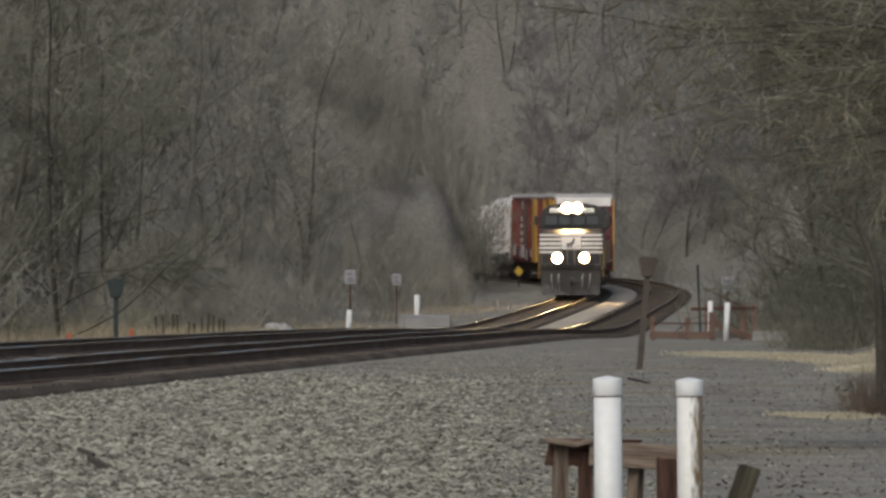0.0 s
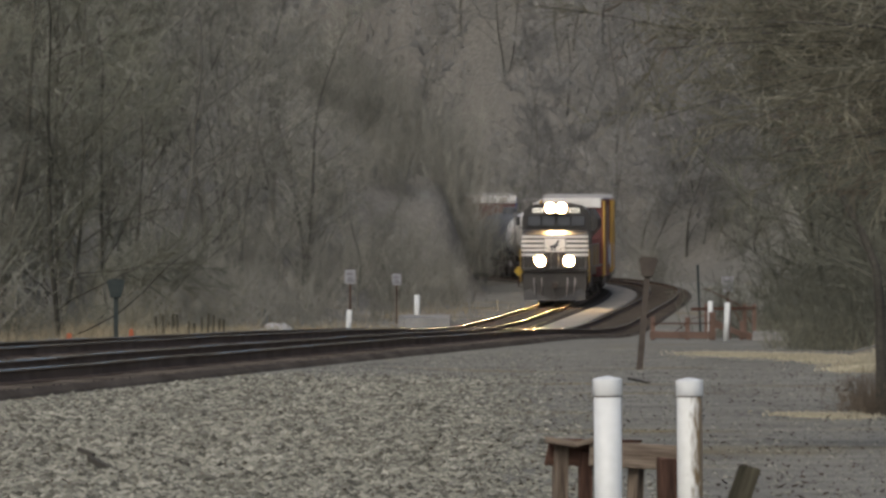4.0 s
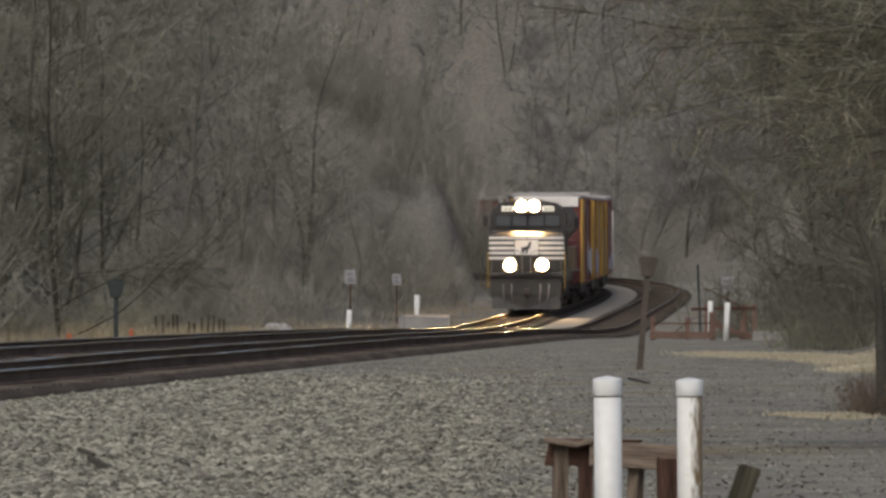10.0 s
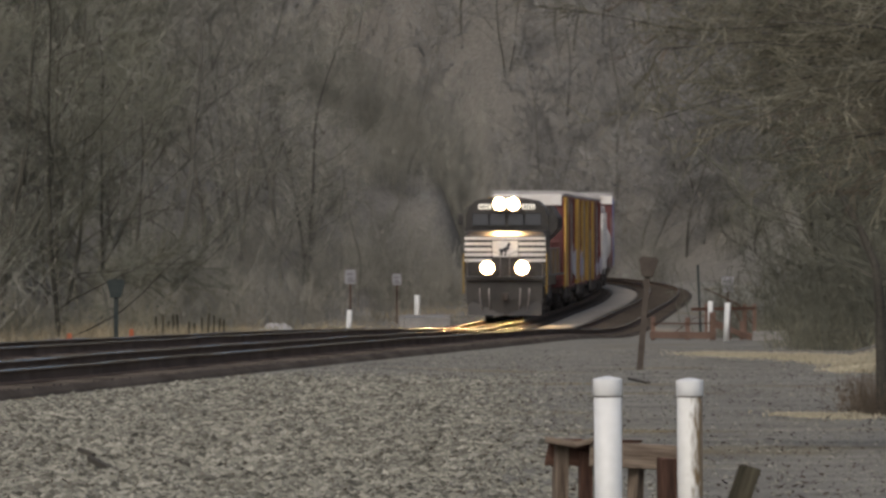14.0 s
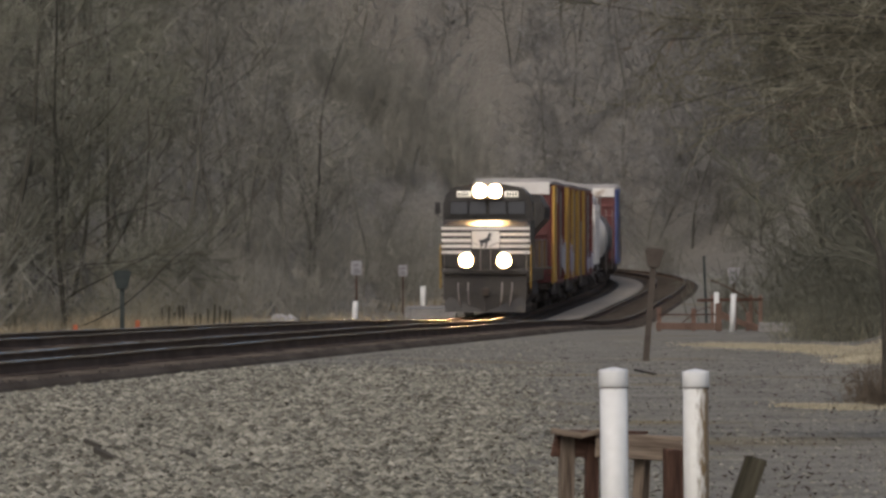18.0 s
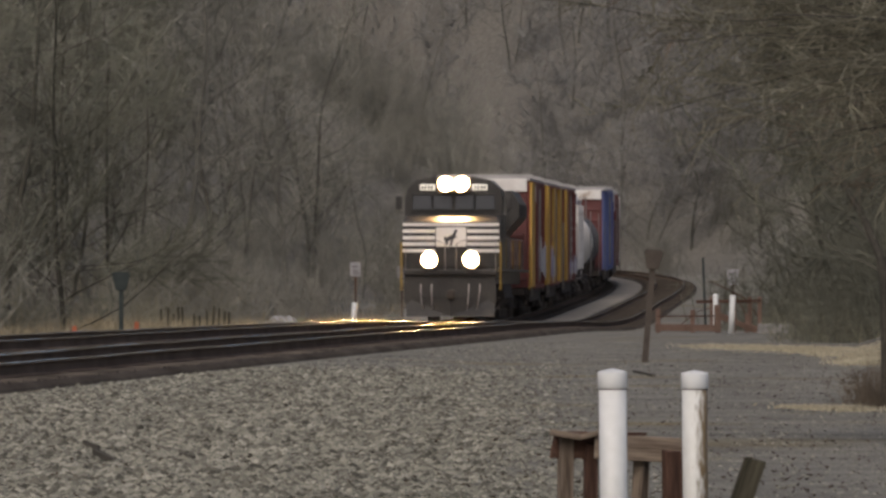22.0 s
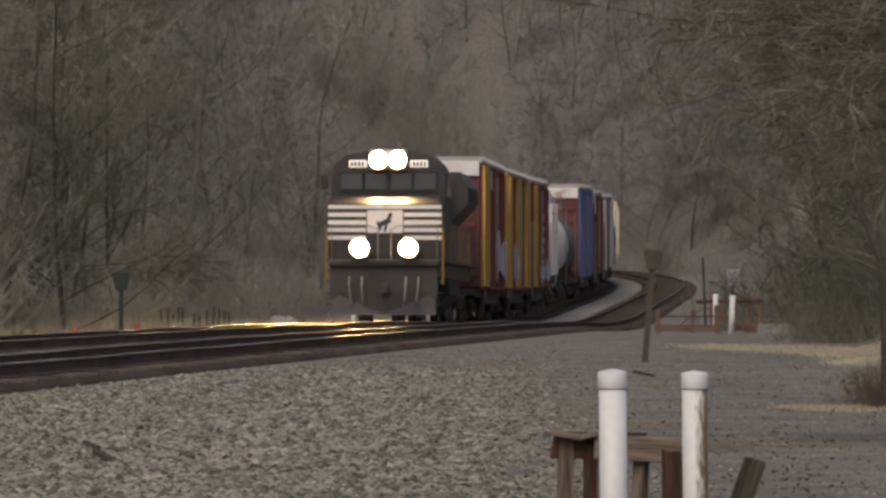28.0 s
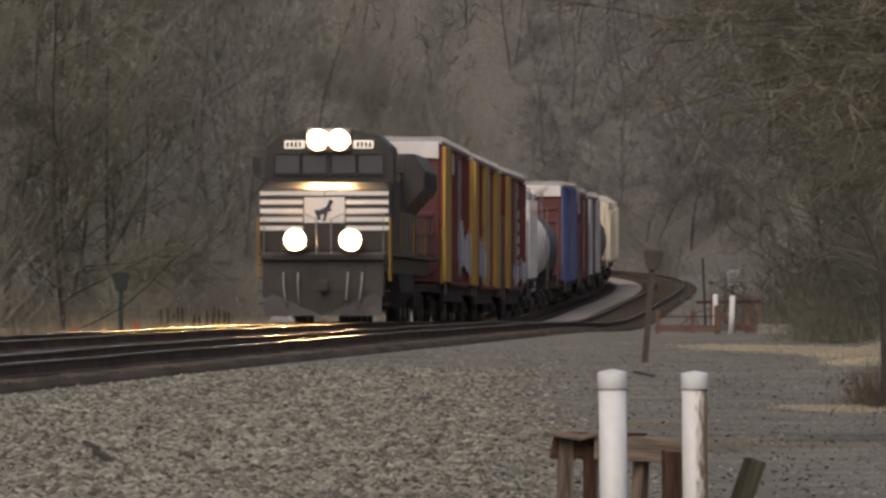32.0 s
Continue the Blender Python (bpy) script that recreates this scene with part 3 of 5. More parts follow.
    for s in (-1, 1):
        for end in (1, -1):
            for k in range(4):
                b = bmesh.new()
                bm_box(b, (end * (f - 0.55), s * 1.45, 0.45 + 0.31 * k), (0.62, 0.26, 0.035), bevel=0.01)
                part("step", b, M_UNDER, car)
            b = bmesh.new()
            for dx in (-0.33, 0.33):
                bm_tube(b, [(end * (f - 0.55) + dx, s * 1.6, 1.0), (end * (f - 0.55) + dx, s * 1.6, 2.55)], [0.02, 0.02], 8)
            part("grab_rail", b, M_HANDRAIL, car, "yellow grab rail")
    b = bmesh.new()
    for s in (-1, 1):
        bm_tube(b, [(f - 0.3, s * 0.18, 1.6), (f - 0.3, s * 0.18, 2.5), (f - 0.3, s * 0.45, 2.62), (f - 0.3, s * 1.45, 2.62), (f - 0.3, s * 1.45, 1.6)], [0.02] * 5, 6)
    part("front_railing", b, M_STEEL, car)
    # hoses on the front beam
    for y in (-0.95, -0.6, 0.6, 0.95):
        b = bmesh.new()
        bm_tube(b, [(f - 0.12, y, 1.2), (f + 0.06, y, 0.95), (f + 0.08, y * 0.95, 0.55), (f + 0.02, y * 0.9, 0.4)], [0.028] * 4, 8)
        part("air_hose", b, M_STEEL, car, "hanging grey air hose")
    couplers(car, f - 0.15)
    # long hood, narrower than the walkway
    b = bmesh.new()
    bm_prism(b, [(-0.92, 1.7), (0.92, 1.7), (0.92, 4.05), (0.7, 4.35), (-0.7, 4.35), (-0.92, 4.05)], -f + 1.2, f - 4.62)
    hood = part("hood", b, M_BLACK, car)
    for k in range(11):
        for s in (-1, 1):
            b = bmesh.new()
            bm_box(b, (f - 5.6 - 1.28 * k, s * 0.93, 2.75), (1.05, 0.05, 1.7), bevel=0.02)
            d = part("hood_door", b, M_BLACK, hood)
            b = bmesh.new()
            bm_box(b, (f - 5.25 - 1.28 * k, s * 0.965, 2.75), (0.03, 0.03, 0.16))
            part("latch", b, M_STEEL, d)
    b = bmesh.new()
    bm_prism(b, [(-0.95, 2.9), (0.95, 2.9), (1.5, 3.5), (1.5, 4.0), (1.25, 4.42), (-1.25, 4.42), (-1.5, 4.0), (-1.5, 3.5)], -f + 1.25, -f + 7.2)
    rad = part("radiator", b, M_BLACK, car, "flared radiator wings")
    for s in (-1, 1):
        for k in range(8):
            b = bmesh.new()
            bm_box(b, (-f + 1.75 + 0.7 * k, s * 1.505, 3.75), (0.55, 0.06, 0.4), bevel=0.01)
            part("grille", b, M_UNDER, rad)
    for x in (-2.0, 0.3, 2.2):
        b = bmesh.new()
        bm_box(b, (x, 0, 4.42), (1.5, 1.15, 0.22), bevel=0.05)
        part("roof_hatch", b, M_BLACK, hood)
    b = bmesh.new()
    bm_box(b, (1.2, 0, 4.6), (0.7, 0.45, 0.28), bevel=0.05)
    part("exhaust_stack", b, M_UNDER, hood)
    b = bmesh.new()
    for y in (-0.16, 0, 0.16):
        bm_tube(b, [(f - 5.4, y, 4.62), (f - 5.1, y, 4.62), (f - 4.95, y, 4.62)], [0.035, 0.045, 0.09], 10)
    bm_box(b, (f - 5.4, 0, 4.48), (0.12, 0.42, 0.3))
    part("air_horn", b, M_STEEL, hood)
    # fuel tank, bogies, side railing
    b = bmesh.new()
    bm_prism(b, [(-1.3, 1.2), (-1.35, 0.75), (-1.0, 0.36), (1.0, 0.36), (1.35, 0.75), (1.3, 1.2)], -3.1, 3.0)
    part("fuel_tank", b, M_UNDER, car)
    bogie(car, f - 4.0, (-2.0, 0, 2.0), True)
    bogie(car, -f + 4.0, (-2.0, 0, 2.0), True)
    for s in (-1, 1):
        for k in range(12):
            x = f - 5.2 - 1.3 * k
            b = bmesh.new()
            bm_tube(b, [(x, s * 1.5, 1.66), (x, s * 1.5, 2.72)], [0.022, 0.022], 6)
            part("railing_post", b, M_HANDRAIL if k in (1, 5, 9) else M_STEEL, car)
        b = bmesh.new()
        bm_tube(b, [(f - 5.2, s * 1.5, 2.72), (f - 5.2 - 14.3, s * 1.5, 2.72)], [0.02, 0.02], 6)
        part("side_railing", b, M_STEEL, car)
    return car, L


def graffiti(car, x0, x1, z0, z1, y, mats, seed):
    """Sprayed shapes that lie on a car's side."""
    rng = random.Random(seed)
    for s in (-1, 1):
        x = x0
        while x < x1:
            b = bmesh.new()
            w = rng.uniform(0.5, 1.3)
            zc, h = (z0 + z1) / 2 + rng.uniform(-0.15, 0.15), (z1 - z0) * rng.uniform(0.45, 0.95)
            bm_box(b, (x + w / 2, s * y, zc), (w, 0.016, h), Euler((0, radians(rng.uniform(-14, 14)), 0)).to_matrix(), bevel=0.007)
            part("graffiti", b, rng.choice(mats), car, "sprayed graffiti shape")
            x += w * rng.uniform(0.8, 1.15)


def boxcar(label, L, H, side, end, posts=(), post_mat=None, patches=(), roof=None, bars=(), end_top=None, other=None):
    """A boxcar: floor and sill, ribbed side panels, sliding doors, ends, roof, ladders. posts: (x, width) painted panels."""
    car = thing("boxcar", Matrix.Identity(4), label, "boxcar", "cars of the freight train")
    f, w, z0 = L / 2, 1.5, 1.05
    b = bmesh.new()
    bm_box(b, (0, 0, z0 - 0.12), (L, 2.7, 0.26), bevel=0.02)
    for s in (-1, 1):
        bm_box(b, (0, s * 1.36, z0 - 0.24), (L * 0.62, 0.1, 0.5), taper=1.0)
    part("underframe", b, M_UNDER, car)
    b = bmesh.new()
    bm_box(b, (0, 0, (z0 + H) / 2 - 0.1), (L - 0.1, 2 * w - 0.06, H - z0 - 0.2), bevel=0.03)
    body = part("body", b, other or side, car)
    if other:
        b = bmesh.new()
        bm_box(b, (0, w - 0.02, (z0 + H) / 2 - 0.1), (L - 0.14, 0.03, H - z0 - 0.26), bevel=0.006)
        part("side_sheet", b, side, body)
    n = int(L / 0.95)
    rib = bmesh.new()
    bm_box(rib, (0, 0, (z0 + H) / 2 - 0.12), (0.13, 0.07, H - z0 - 0.4), bevel=0.015)
    first = None
    door = 1.6
    for s in (-1, 1):
        for k in range(n + 1):
            x = -f + 0.12 + k * (L - 0.24) / n
            if abs(x) < door:
                continue
            if first is None:
                first = part("rib", rib, other or side, body, at=pose(x, s * w, 0))
            elif other and s > 0:
                b = bmesh.new()
                bm_box(b, (x, s * w, (z0 + H) / 2 - 0.12), (0.13, 0.07, H - z0 - 0.4), bevel=0.015)
                part("rib", b, side, body)
            else:
                again(first, body, pose(x, s * w, 0))
        b = bmesh.new()
        bm_box(b, (0, s * (w + 0.03), (z0 + H) / 2 - 0.1), (2 * door, 0.09, H - z0 - 0.45), bevel=0.02)
        d = part("sliding_door", b, side if s > 0 else other or side, car)
        b = bmesh.new()
        for x in (-0.5, 0.5):
            bm_tube(b, [(x, s * (w + 0.1), z0 + 0.25), (x, s * (w + 0.1), H - 0.5)], [0.03, 0.03], 8)
        part("lock_bar", b, M_STEEL, d)
        b = bmesh.new()
        bm_box(b, (0, s * (w + 0.04), z0 + 0.02), (L * 0.6, 0.12, 0.12), bevel=0.02)
        bm_box(b, (0, s * (w + 0.04), H - 0.28), (L * 0.6, 0.12, 0.1), bevel=0.02)
        part("door_track", b, side, car)
        for x, pw, m in posts:
            b = bmesh.new()
            bm_box(b, (x, s * (w + 0.06), (z0 + H) / 2 - 0.12), (pw, 0.12, H - z0 - 0.32), bevel=0.02)
            part("side_post", b, m, car, "broad painted side post")
        for x, z, pw, ph, m in patches:
            b = bmesh.new()
            bm_box(b, (x, s * (w + 0.05), z), (pw, 0.02, ph), bevel=0.008)
            part("stencil_panel", b, m, car)
        for x, z, cnt, m in bars:
            for k in range(cnt):
                b = bmesh.new()
                bm_box(b, (x, s * (w + 0.05), z - 0.42 * k), (0.9, 0.02, 0.26), bevel=0.006)
                part("lettering_bar", b, m, car, "unreadable pale lettering")
    for e in (-1, 1):
        b = bmesh.new()
        bm_box(b, (e * f, 0, (z0 + H) / 2 - 0.1), (0.1, 2 * w - 0.1, H - z0 - 0.25), bevel=0.03)
        en = part("end_wall", b, end, car)
        for k in range(7):
            b = bmesh.new()
            bm_box(b, (e * (f + 0.06), 0, z0 + 0.3 + k * (H - z0 - 0.6) / 6.5), (0.1, 2 * w - 0.35, 0.16), bevel=0.05)
            part("corrugation", b, end, en)
        if end_top:
            b = bmesh.new()
            bm_box(b, (e * (f + 0.085), 0, H - 0.39), (0.1, 2 * w - 0.12, 0.46), bevel=0.03)
            part("top_panel", b, end_top, en, "white upper end panel")
        for s in (-1, 1):
            ladder(car, e * (f - 0.45), s * (w + 0.1), z0 - 0.3, z0 + 2.4, 6)
    b = bmesh.new()
    bm_prism(b, [(-w - 0.04, H - 0.22), (w + 0.04, H - 0.22), (w + 0.04, H - 0.14), (0, H), (-w - 0.04, H - 0.14)], -f, f)
    rf = part("roof", b, roof or M_ROOF, car)
    for k in range(int(L / 1.2)):
        b = bmesh.new()
        bm_box(b, (-f + 0.7 + 1.2 * k, 0, H - 0.045), (0.07, 2 * w, 0.1), bevel=0.015)
        part("roof_seam", b, roof or M_ROOF, rf)
    bogie(car, f - 2.1)
    bogie(car, -f + 2.1)
    couplers(car, f + 0.1)
    return car, L


def tank_car(label, L, R, zc, body_mat, head_mat=None, bands=()):
    """A tank on a stub frame: shell with dished heads, bands, dome with railing, ladders."""
    car = thing("tank_car", Matrix.Identity(4), label, "tank car", "cars of the freight train")
    f = L / 2
    b = bmesh.new()
    xs = [-f + 0.55, -f + 0.62, -f + 0.8, -f + 1.05, -f + 1.35, f - 1.35, f - 1.05, f - 0.8, f - 0.62, f - 0.55]
    rs = [0.05, 0.5 * R, 0.78 * R, 0.94 * R, R, R, 0.94 * R, 0.78 * R, 0.5 * R, 0.05]
    bm_tube(b, [(x, 0, zc) for x in xs], rs, 40)
    shell = part("shell", b, body_mat, car, smooth=True)
    for x, wide in bands or [(-f + 1.8 + k * (L - 3.6) / 5, 0.16) for k in range(6)]:
        b = bmesh.new()
        bm_tube(b, [(x - wide / 2, 0, zc), (x + wide / 2, 0, zc)], [R + 0.025, R + 0.025], 40)
        part("band", b, head_mat or body_mat, shell, smooth=False)
    b = bmesh.new()
    bm_tube(b, [(0, 0, zc + R - 0.1), (0, 0, zc + R + 0.35), (0, 0, zc + R + 0.42)], [0.45, 0.45, 0.3], 20)
    part("dome", b, head_mat or body_mat, car)
    b = bmesh.new()
    for s in (-1, 1):
        for t in (-1, 1):
            bm_tube(b, [(s * 0.9, t * 0.9, zc + R - 0.5), (s * 0.9, t * 0.9, zc + R + 0.75)], [0.025, 0.025], 6)
        bm_tube(b, [(-0.9, s * 0.9, zc + R + 0.75), (0.9, s * 0.9, zc + R + 0.75)], [0.025, 0.025], 6)
        bm_tube(b, [(s * 0.9, -0.9, zc + R + 0.75), (s * 0.9, 0.9, zc + R + 0.75)], [0.025, 0.025], 6)
    part("dome_railing", b, M_STEEL, car)
    for e in (-1, 1):
        b = bmesh.new()
        bm_box(b, (e * (f - 1.6), 0, 1.0), (3.2, 0.7, 0.4), bevel=0.03)
        bm_box(b, (e * (f - 2.3), 0, 1.3), (0.7, 2.3, 0.6), taper=1.1)
        bm_box(b, (e * (f - 0.2), 0, 1.15), (0.4, 2.9, 0.08))
        part("stub_frame", b, M_UNDER, car)
    for e in (-1, 1):
        b = bmesh.new()
        for s in (-1, 1):
            bm_tube(b, [(e * (f - 0.15), s * 1.35, 1.1), (e * (f - 0.15), s * 1.35, 2.2)], [0.022, 0.022], 6)
        bm_tube(b, [(e * (f - 0.15), -1.35, 2.2), (e * (f - 0.15), 1.35, 2.2)], [0.022, 0.022], 6)
        part("end_railing", b, M_STEEL, car)
    for s in (-1, 1):
        ladder(car, 0, s * (R + 0.1), 0.9, zc + R, 9)
    bogie(car, f - 2.0)
    bogie(car, -f + 2.0)
    couplers(car, f)
    return car, L


def hopper_car(label, L, H, m):
    """A covered hopper with curved sides, ribs, roof hatches, outlet gates and open end cages."""
    car = thing("covered_hopper", Matrix.Identity(4), label, "covered hopper", "cars of the freight train")
    f, w = L / 2, 1.5
    b = bmesh.new()
    out = [(-w, 1.5), (-w, H - 0.75), (-w + 0.16, H - 0.35), (-w + 0.6, H - 0.1), (0, H), (w - 0.6, H - 0.1), (w - 0.16, H - 0.35), (w, H - 0.75), (w, 1.5)]
    bm_prism(b, out, -f + 1.4, f - 1.4)
    body = part("body", b, m, car)
    first = None
    for s in (-1, 1):
        for k in range(10):
            x = -f + 1.5 + k * (L - 3.0) / 9
            if first is None:
                b = bmesh.new()
                bm_box(b, (0, 0, (1.4 + H - 0.7) / 2), (0.14, 0.12, H - 2.1), bevel=0.02)
                first = part("rib", b, m, body, at=pose(x, s * w, 0))
            else:
                again(first, body, pose(x, s * w, 0))
    for x in (-f * 0.42, f * 0.42):
        b = bmesh.new()
        vs = bm_box(b, (x, 0, 1.05), (1.0, 1.0, 0.95), taper=2.6)
        part("outlet", b, m, car)
    b = bmesh.new()
    for s in (-1, 1):
        bm_box(b, (0, s * 1.4, 1.42), (L - 0.4, 0.16, 0.22), bevel=0.02)
    for e in (-1, 1):
        bm_box(b, (e * (f - 0.8), 0, 1.1), (1.6, 2.7, 0.14))
        bm_box(b, (e * (f - 1.2), 0, 0.95), (2.4, 0.6, 0.4))
    part("underframe", b, M_UNDER, car)
    for e in (-1, 1):
        b = bmesh.new()
        for s in (-1, 1):
            bm_tube(b, [(e * (f - 0.15), s * 1.42, 1.1), (e * (f - 0.15), s * 1.42, H - 0.6)], [0.04, 0.04], 6)
            bm_tube(b, [(e * (f - 0.15), s * 1.42, H - 0.6), (e * (f - 1.4), s * 1.42, H - 0.4)], [0.04, 0.04], 6)
        for z in (1.9, 2.7, 3.5):
            bm_tube(b, [(e * (f - 0.15), -1.42, z), (e * (f - 0.15), 1.42, z)], [0.03, 0.03], 6)
        part("end_cage", b, m, car)
    for k in range(5):
        b = bmesh.new()
        bm_tube(b, [(-f + 2.4 + k * (L - 4.8) / 4, 0, H - 0.08), (-f + 2.4 + k * (L - 4.8) / 4, 0, H + 0.1)], [0.35, 0.33], 14)
        part("roof_hatch", b, m, body)
    bogie(car, f - 1.7)
    bogie(car, -f + 1.7)
    couplers(car, f)
    return car, L


def letter_columns(car, xs, z0, z1, y, m):
    """Unreadable lettering, set in upright columns."""
    rng = random.Random(8)
    for s in (-1, 1):
        for x in xs:
            z = z0
            while z < z1:
                h = rng.uniform(0.22, 0.4)
                b = bmesh.new()
                bm_box(b, (x, s * (y + 0.01), z + h / 2), (rng.uniform(0.5, 0.8), 0.02, h), bevel=0.006)
                part("lettering_bar", b, m, car, "unreadable dark red lettering")
                z += h + rng.uniform(0.12, 0.25)


TRAIN = []


def make_train():
    Y, R, W = M_POST, M_RED, M_CARWHITE
    TRAIN.append((*locomotive(), 0.0))
    c = boxcar("red boxcar with yellow corner posts and a white upper end", 16.2, 5.1, R, M_DARKRED, [(6.4, 3.2, Y), (-7.6, 0.6, Y)], None, [(2.6, 4.45, 0.8, 0.6, W)], end_top=W, bars=[(0.6, 3.6, 3, W)])
    graffiti(c[0], -6.5, 0.5, 1.3, 2.9, 1.6, (M_VIOLET, W, W), 4)
    TRAIN.append((*c, 24.6))
    c = boxcar("red boxcar with broad yellow door posts, sprayed low down", 17.6, 5.08, R, R, [(7.8, 1.8, Y), (1.4, 2.6, Y), (-6.1, 2.7, Y)], end_top=None)
    graffiti(c[0], 3.0, 6.6, 1.2, 2.6, 1.66, (W, M_VIOLET), 5)
    TRAIN.append((*c, 41.8))
    c = boxcar("red boxcar with a yellow post and a column of pale lettering", 19.0, 5.05, R, R, [(5.2, 2.0, Y)], patches=[(-1.8, 4.4, 1.4, 0.5, W)], bars=[(-2.8, 3.6, 5, W)])
    graffiti(c[0], -7.0, 4.0, 1.2, 2.0, 1.66, (W, M_VIOLET, R), 6)
    TRAIN.append((*c, 60.4))
    c = hopper_car("white covered hopper with columns of dark red lettering on its sides", 10.0, 4.9, W)
    letter_columns(c[0], (-3.1, -1.9, -0.6, 0.7, 1.9, 3.1), 1.9, 4.1, 1.51, M_DARKRED)
    TRAIN.append((*c, 80.8))
    TRAIN.append((*tank_car("dull cream tank car with broad white bands", 14.2, 1.48, 2.5, M_TANKTAN, M_CARWHITE, ((-4.2, 2.9), (4.6, 1.3), (1.2, 0.5))), 91.8))
    TRAIN.append((*tank_car("short black tank car with a dull shell", 11.7, 1.42, 2.45, M_TANKDARK), 107.2))
    TRAIN.append((*boxcar("tall boxcar with one blue side and a white upper end", 19.4, 5.15, M_BLUE, M_DARKRED, [], end_top=W, patches=[(-8.8, 4.7, 0.9, 0.7, W)], roof=M_ROOF, other=M_DARKRED), 120.0))
    TRAIN.append((*boxcar("dark red boxcar with a pale corner panel", 12.2, 4.95, R, R, [], patches=[(5.2, 4.3, 1.2, 0.9, W)]), 140.4))
    TRAIN.append((*boxcar("maroon boxcar with white painted posts", 18.0, 4.8, M_DARKRED, M_DARKRED, [(5.8, 3.4, W), (-5.5, 4.6, W)], end_top=W), 153.6))
    TRAIN.append((*tank_car("black tank car with a grey bloom on its shell", 15.2, 1.45, 2.5, M_TANKDARK), 172.6))
    TRAIN.append((*hopper_car("cream covered hopper near the end of the visible train", 15.4, 4.7, M_CREAM), 188.8))
    TRAIN.append((*hopper_car("cream covered hopper at the end of the visible train", 15.4, 4.7, M_CREAM), 205.2))


make_train()
TRAIN_AT = spline([0, 6, 9, 13, 19, 23, 28, 32], [358.2, 324.3, 306.8, 283.4, 249.4, 226.7, 197.8, 174.6])


def motions():
    """The train rolls towards the camera; each car follows the curve and the dip of the track."""
    for car, length, behind in TRAIN:
        rows = []
        for k in range(33):
            nose = arc_at(float(TRAIN_AT(k))) + behind
            base = length * 0.31
            p = [on_track(nose + length / 2 + s * base) for s in (-1, 1)]
            a, b = (Vector((float(q[0]), float(q[1]), float(q[2]))) for q in p)
            d = (a - b).normalized()
            yaw, pitch = math.atan2(d.y, d.x), -math.asin(d.z)
            mid = (a + b) / 2
            rows.append((k, pose(mid.x, mid.y, mid.z, 0, math.degrees(pitch), math.degrees(yaw))))
        walk(car, rows)


# ---- posts, signs, fence and timber ----
def ground_z(x, y):
    return float(land(x, y))


def pipe_post(x, y, top, r, lean=(0, 0), stained=False, cap=True, label="", name="marker_pipe", base=None):
    """A white plastic pipe with a domed cap, sunk in the ground."""
    z0 = ground_z(x, y) if base is None else base
    h = top - z0
    ob = thing(name, pose(x, y, z0, lean[0], lean[1]), label, "marker post", "white marker posts")
    b = bmesh.new()
    bm_tube(b, [(0, 0, -0.15), (0, 0, h - 0.06)], [r, r], 28)
    pipe = part("pipe", b, M_PVC_DIRTY if stained else M_PVC, ob, smooth=True)
    if cap:
        b = bmesh.new()
        k = r * 1.065
        bm_tube(b, [(0, 0, h - 1.46 * r), (0, 0, h - 1.44 * r), (0, 0, h - 1.42 * r), (0, 0, h - 0.27 * r), (0, 0, h - 0.25 * r), (0, 0, h - 0.22 * r), (0, 0, h - 0.17 * r), (0, 0, h - 0.08 * r), (0, 0, h)], [k * 0.96, k * 0.99, k, k, k * 0.985, k * 0.95, k * 0.8, k * 0.45, k * 0.04], 32)
        # A dark ring at the joint draws the shadow of the cap's lower edge.
        ring = bmesh.new()
        bm_tube(ring, [(0, 0, h - 1.53 * r), (0, 0, h - 1.45 * r)], [r * 1.02, r * 1.02], 28)
        part("cap_shadow_ring", ring, M_WOOD_DARK, pipe, "dark ring drawn as the shadow line at the joint under the cap", smooth=True)
        part("cap", b, M_PVC, ob, "domed white cap", smooth=True)
    return ob


def timber(name, a, c, w, d, material, label, category="timber", jag=0.0, parent=None, seed=0):
    """A weathered piece of lumber from a to c, with uneven ends and slightly crooked edges."""
    rng = random.Random(seed)
    a, c = Vector(a), Vector(c)
    b = bmesh.new()
    n, L = 6, (c - a).length
    rings = []
    for i in range(n + 1):
        u = i / n
        ring = []
        for sx, sy in ((-1, -1), (1, -1), (1, 1), (-1, 1)):
            z = u * L + (rng.uniform(-jag, jag) if i in (0, n) else 0)
            ring.append(b.verts.new((sx * w / 2 * rng.uniform(0.93, 1.04), sy * d / 2 * rng.uniform(0.93, 1.04), z)))
        rings.append(ring)
    for r, q in zip(rings, rings[1:]):
        for k in range(4):
            b.faces.new((r[k], r[(k + 1) % 4], q[(k + 1) % 4], q[k]))
    b.faces.new(rings[0][::-1])
    b.faces.new(rings[-1])
    bmesh.ops.bevel(b, geom=list(b.edges), offset=min(w, d) * 0.06, segments=1, affect="EDGES")
    m = Matrix.Translation(a) @ (c - a).to_track_quat("Z", "Y").to_matrix().to_4x4()
    if parent is not None:
        return part(name, b, material, parent, label, at=m)
    ob = new(name, to_mesh(b, name, material))
    ob.matrix_basis = m
    return tagged(ob, label, category)


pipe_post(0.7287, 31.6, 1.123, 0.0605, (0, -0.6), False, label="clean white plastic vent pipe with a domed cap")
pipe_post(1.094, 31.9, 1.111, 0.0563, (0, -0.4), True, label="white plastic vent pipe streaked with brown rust")


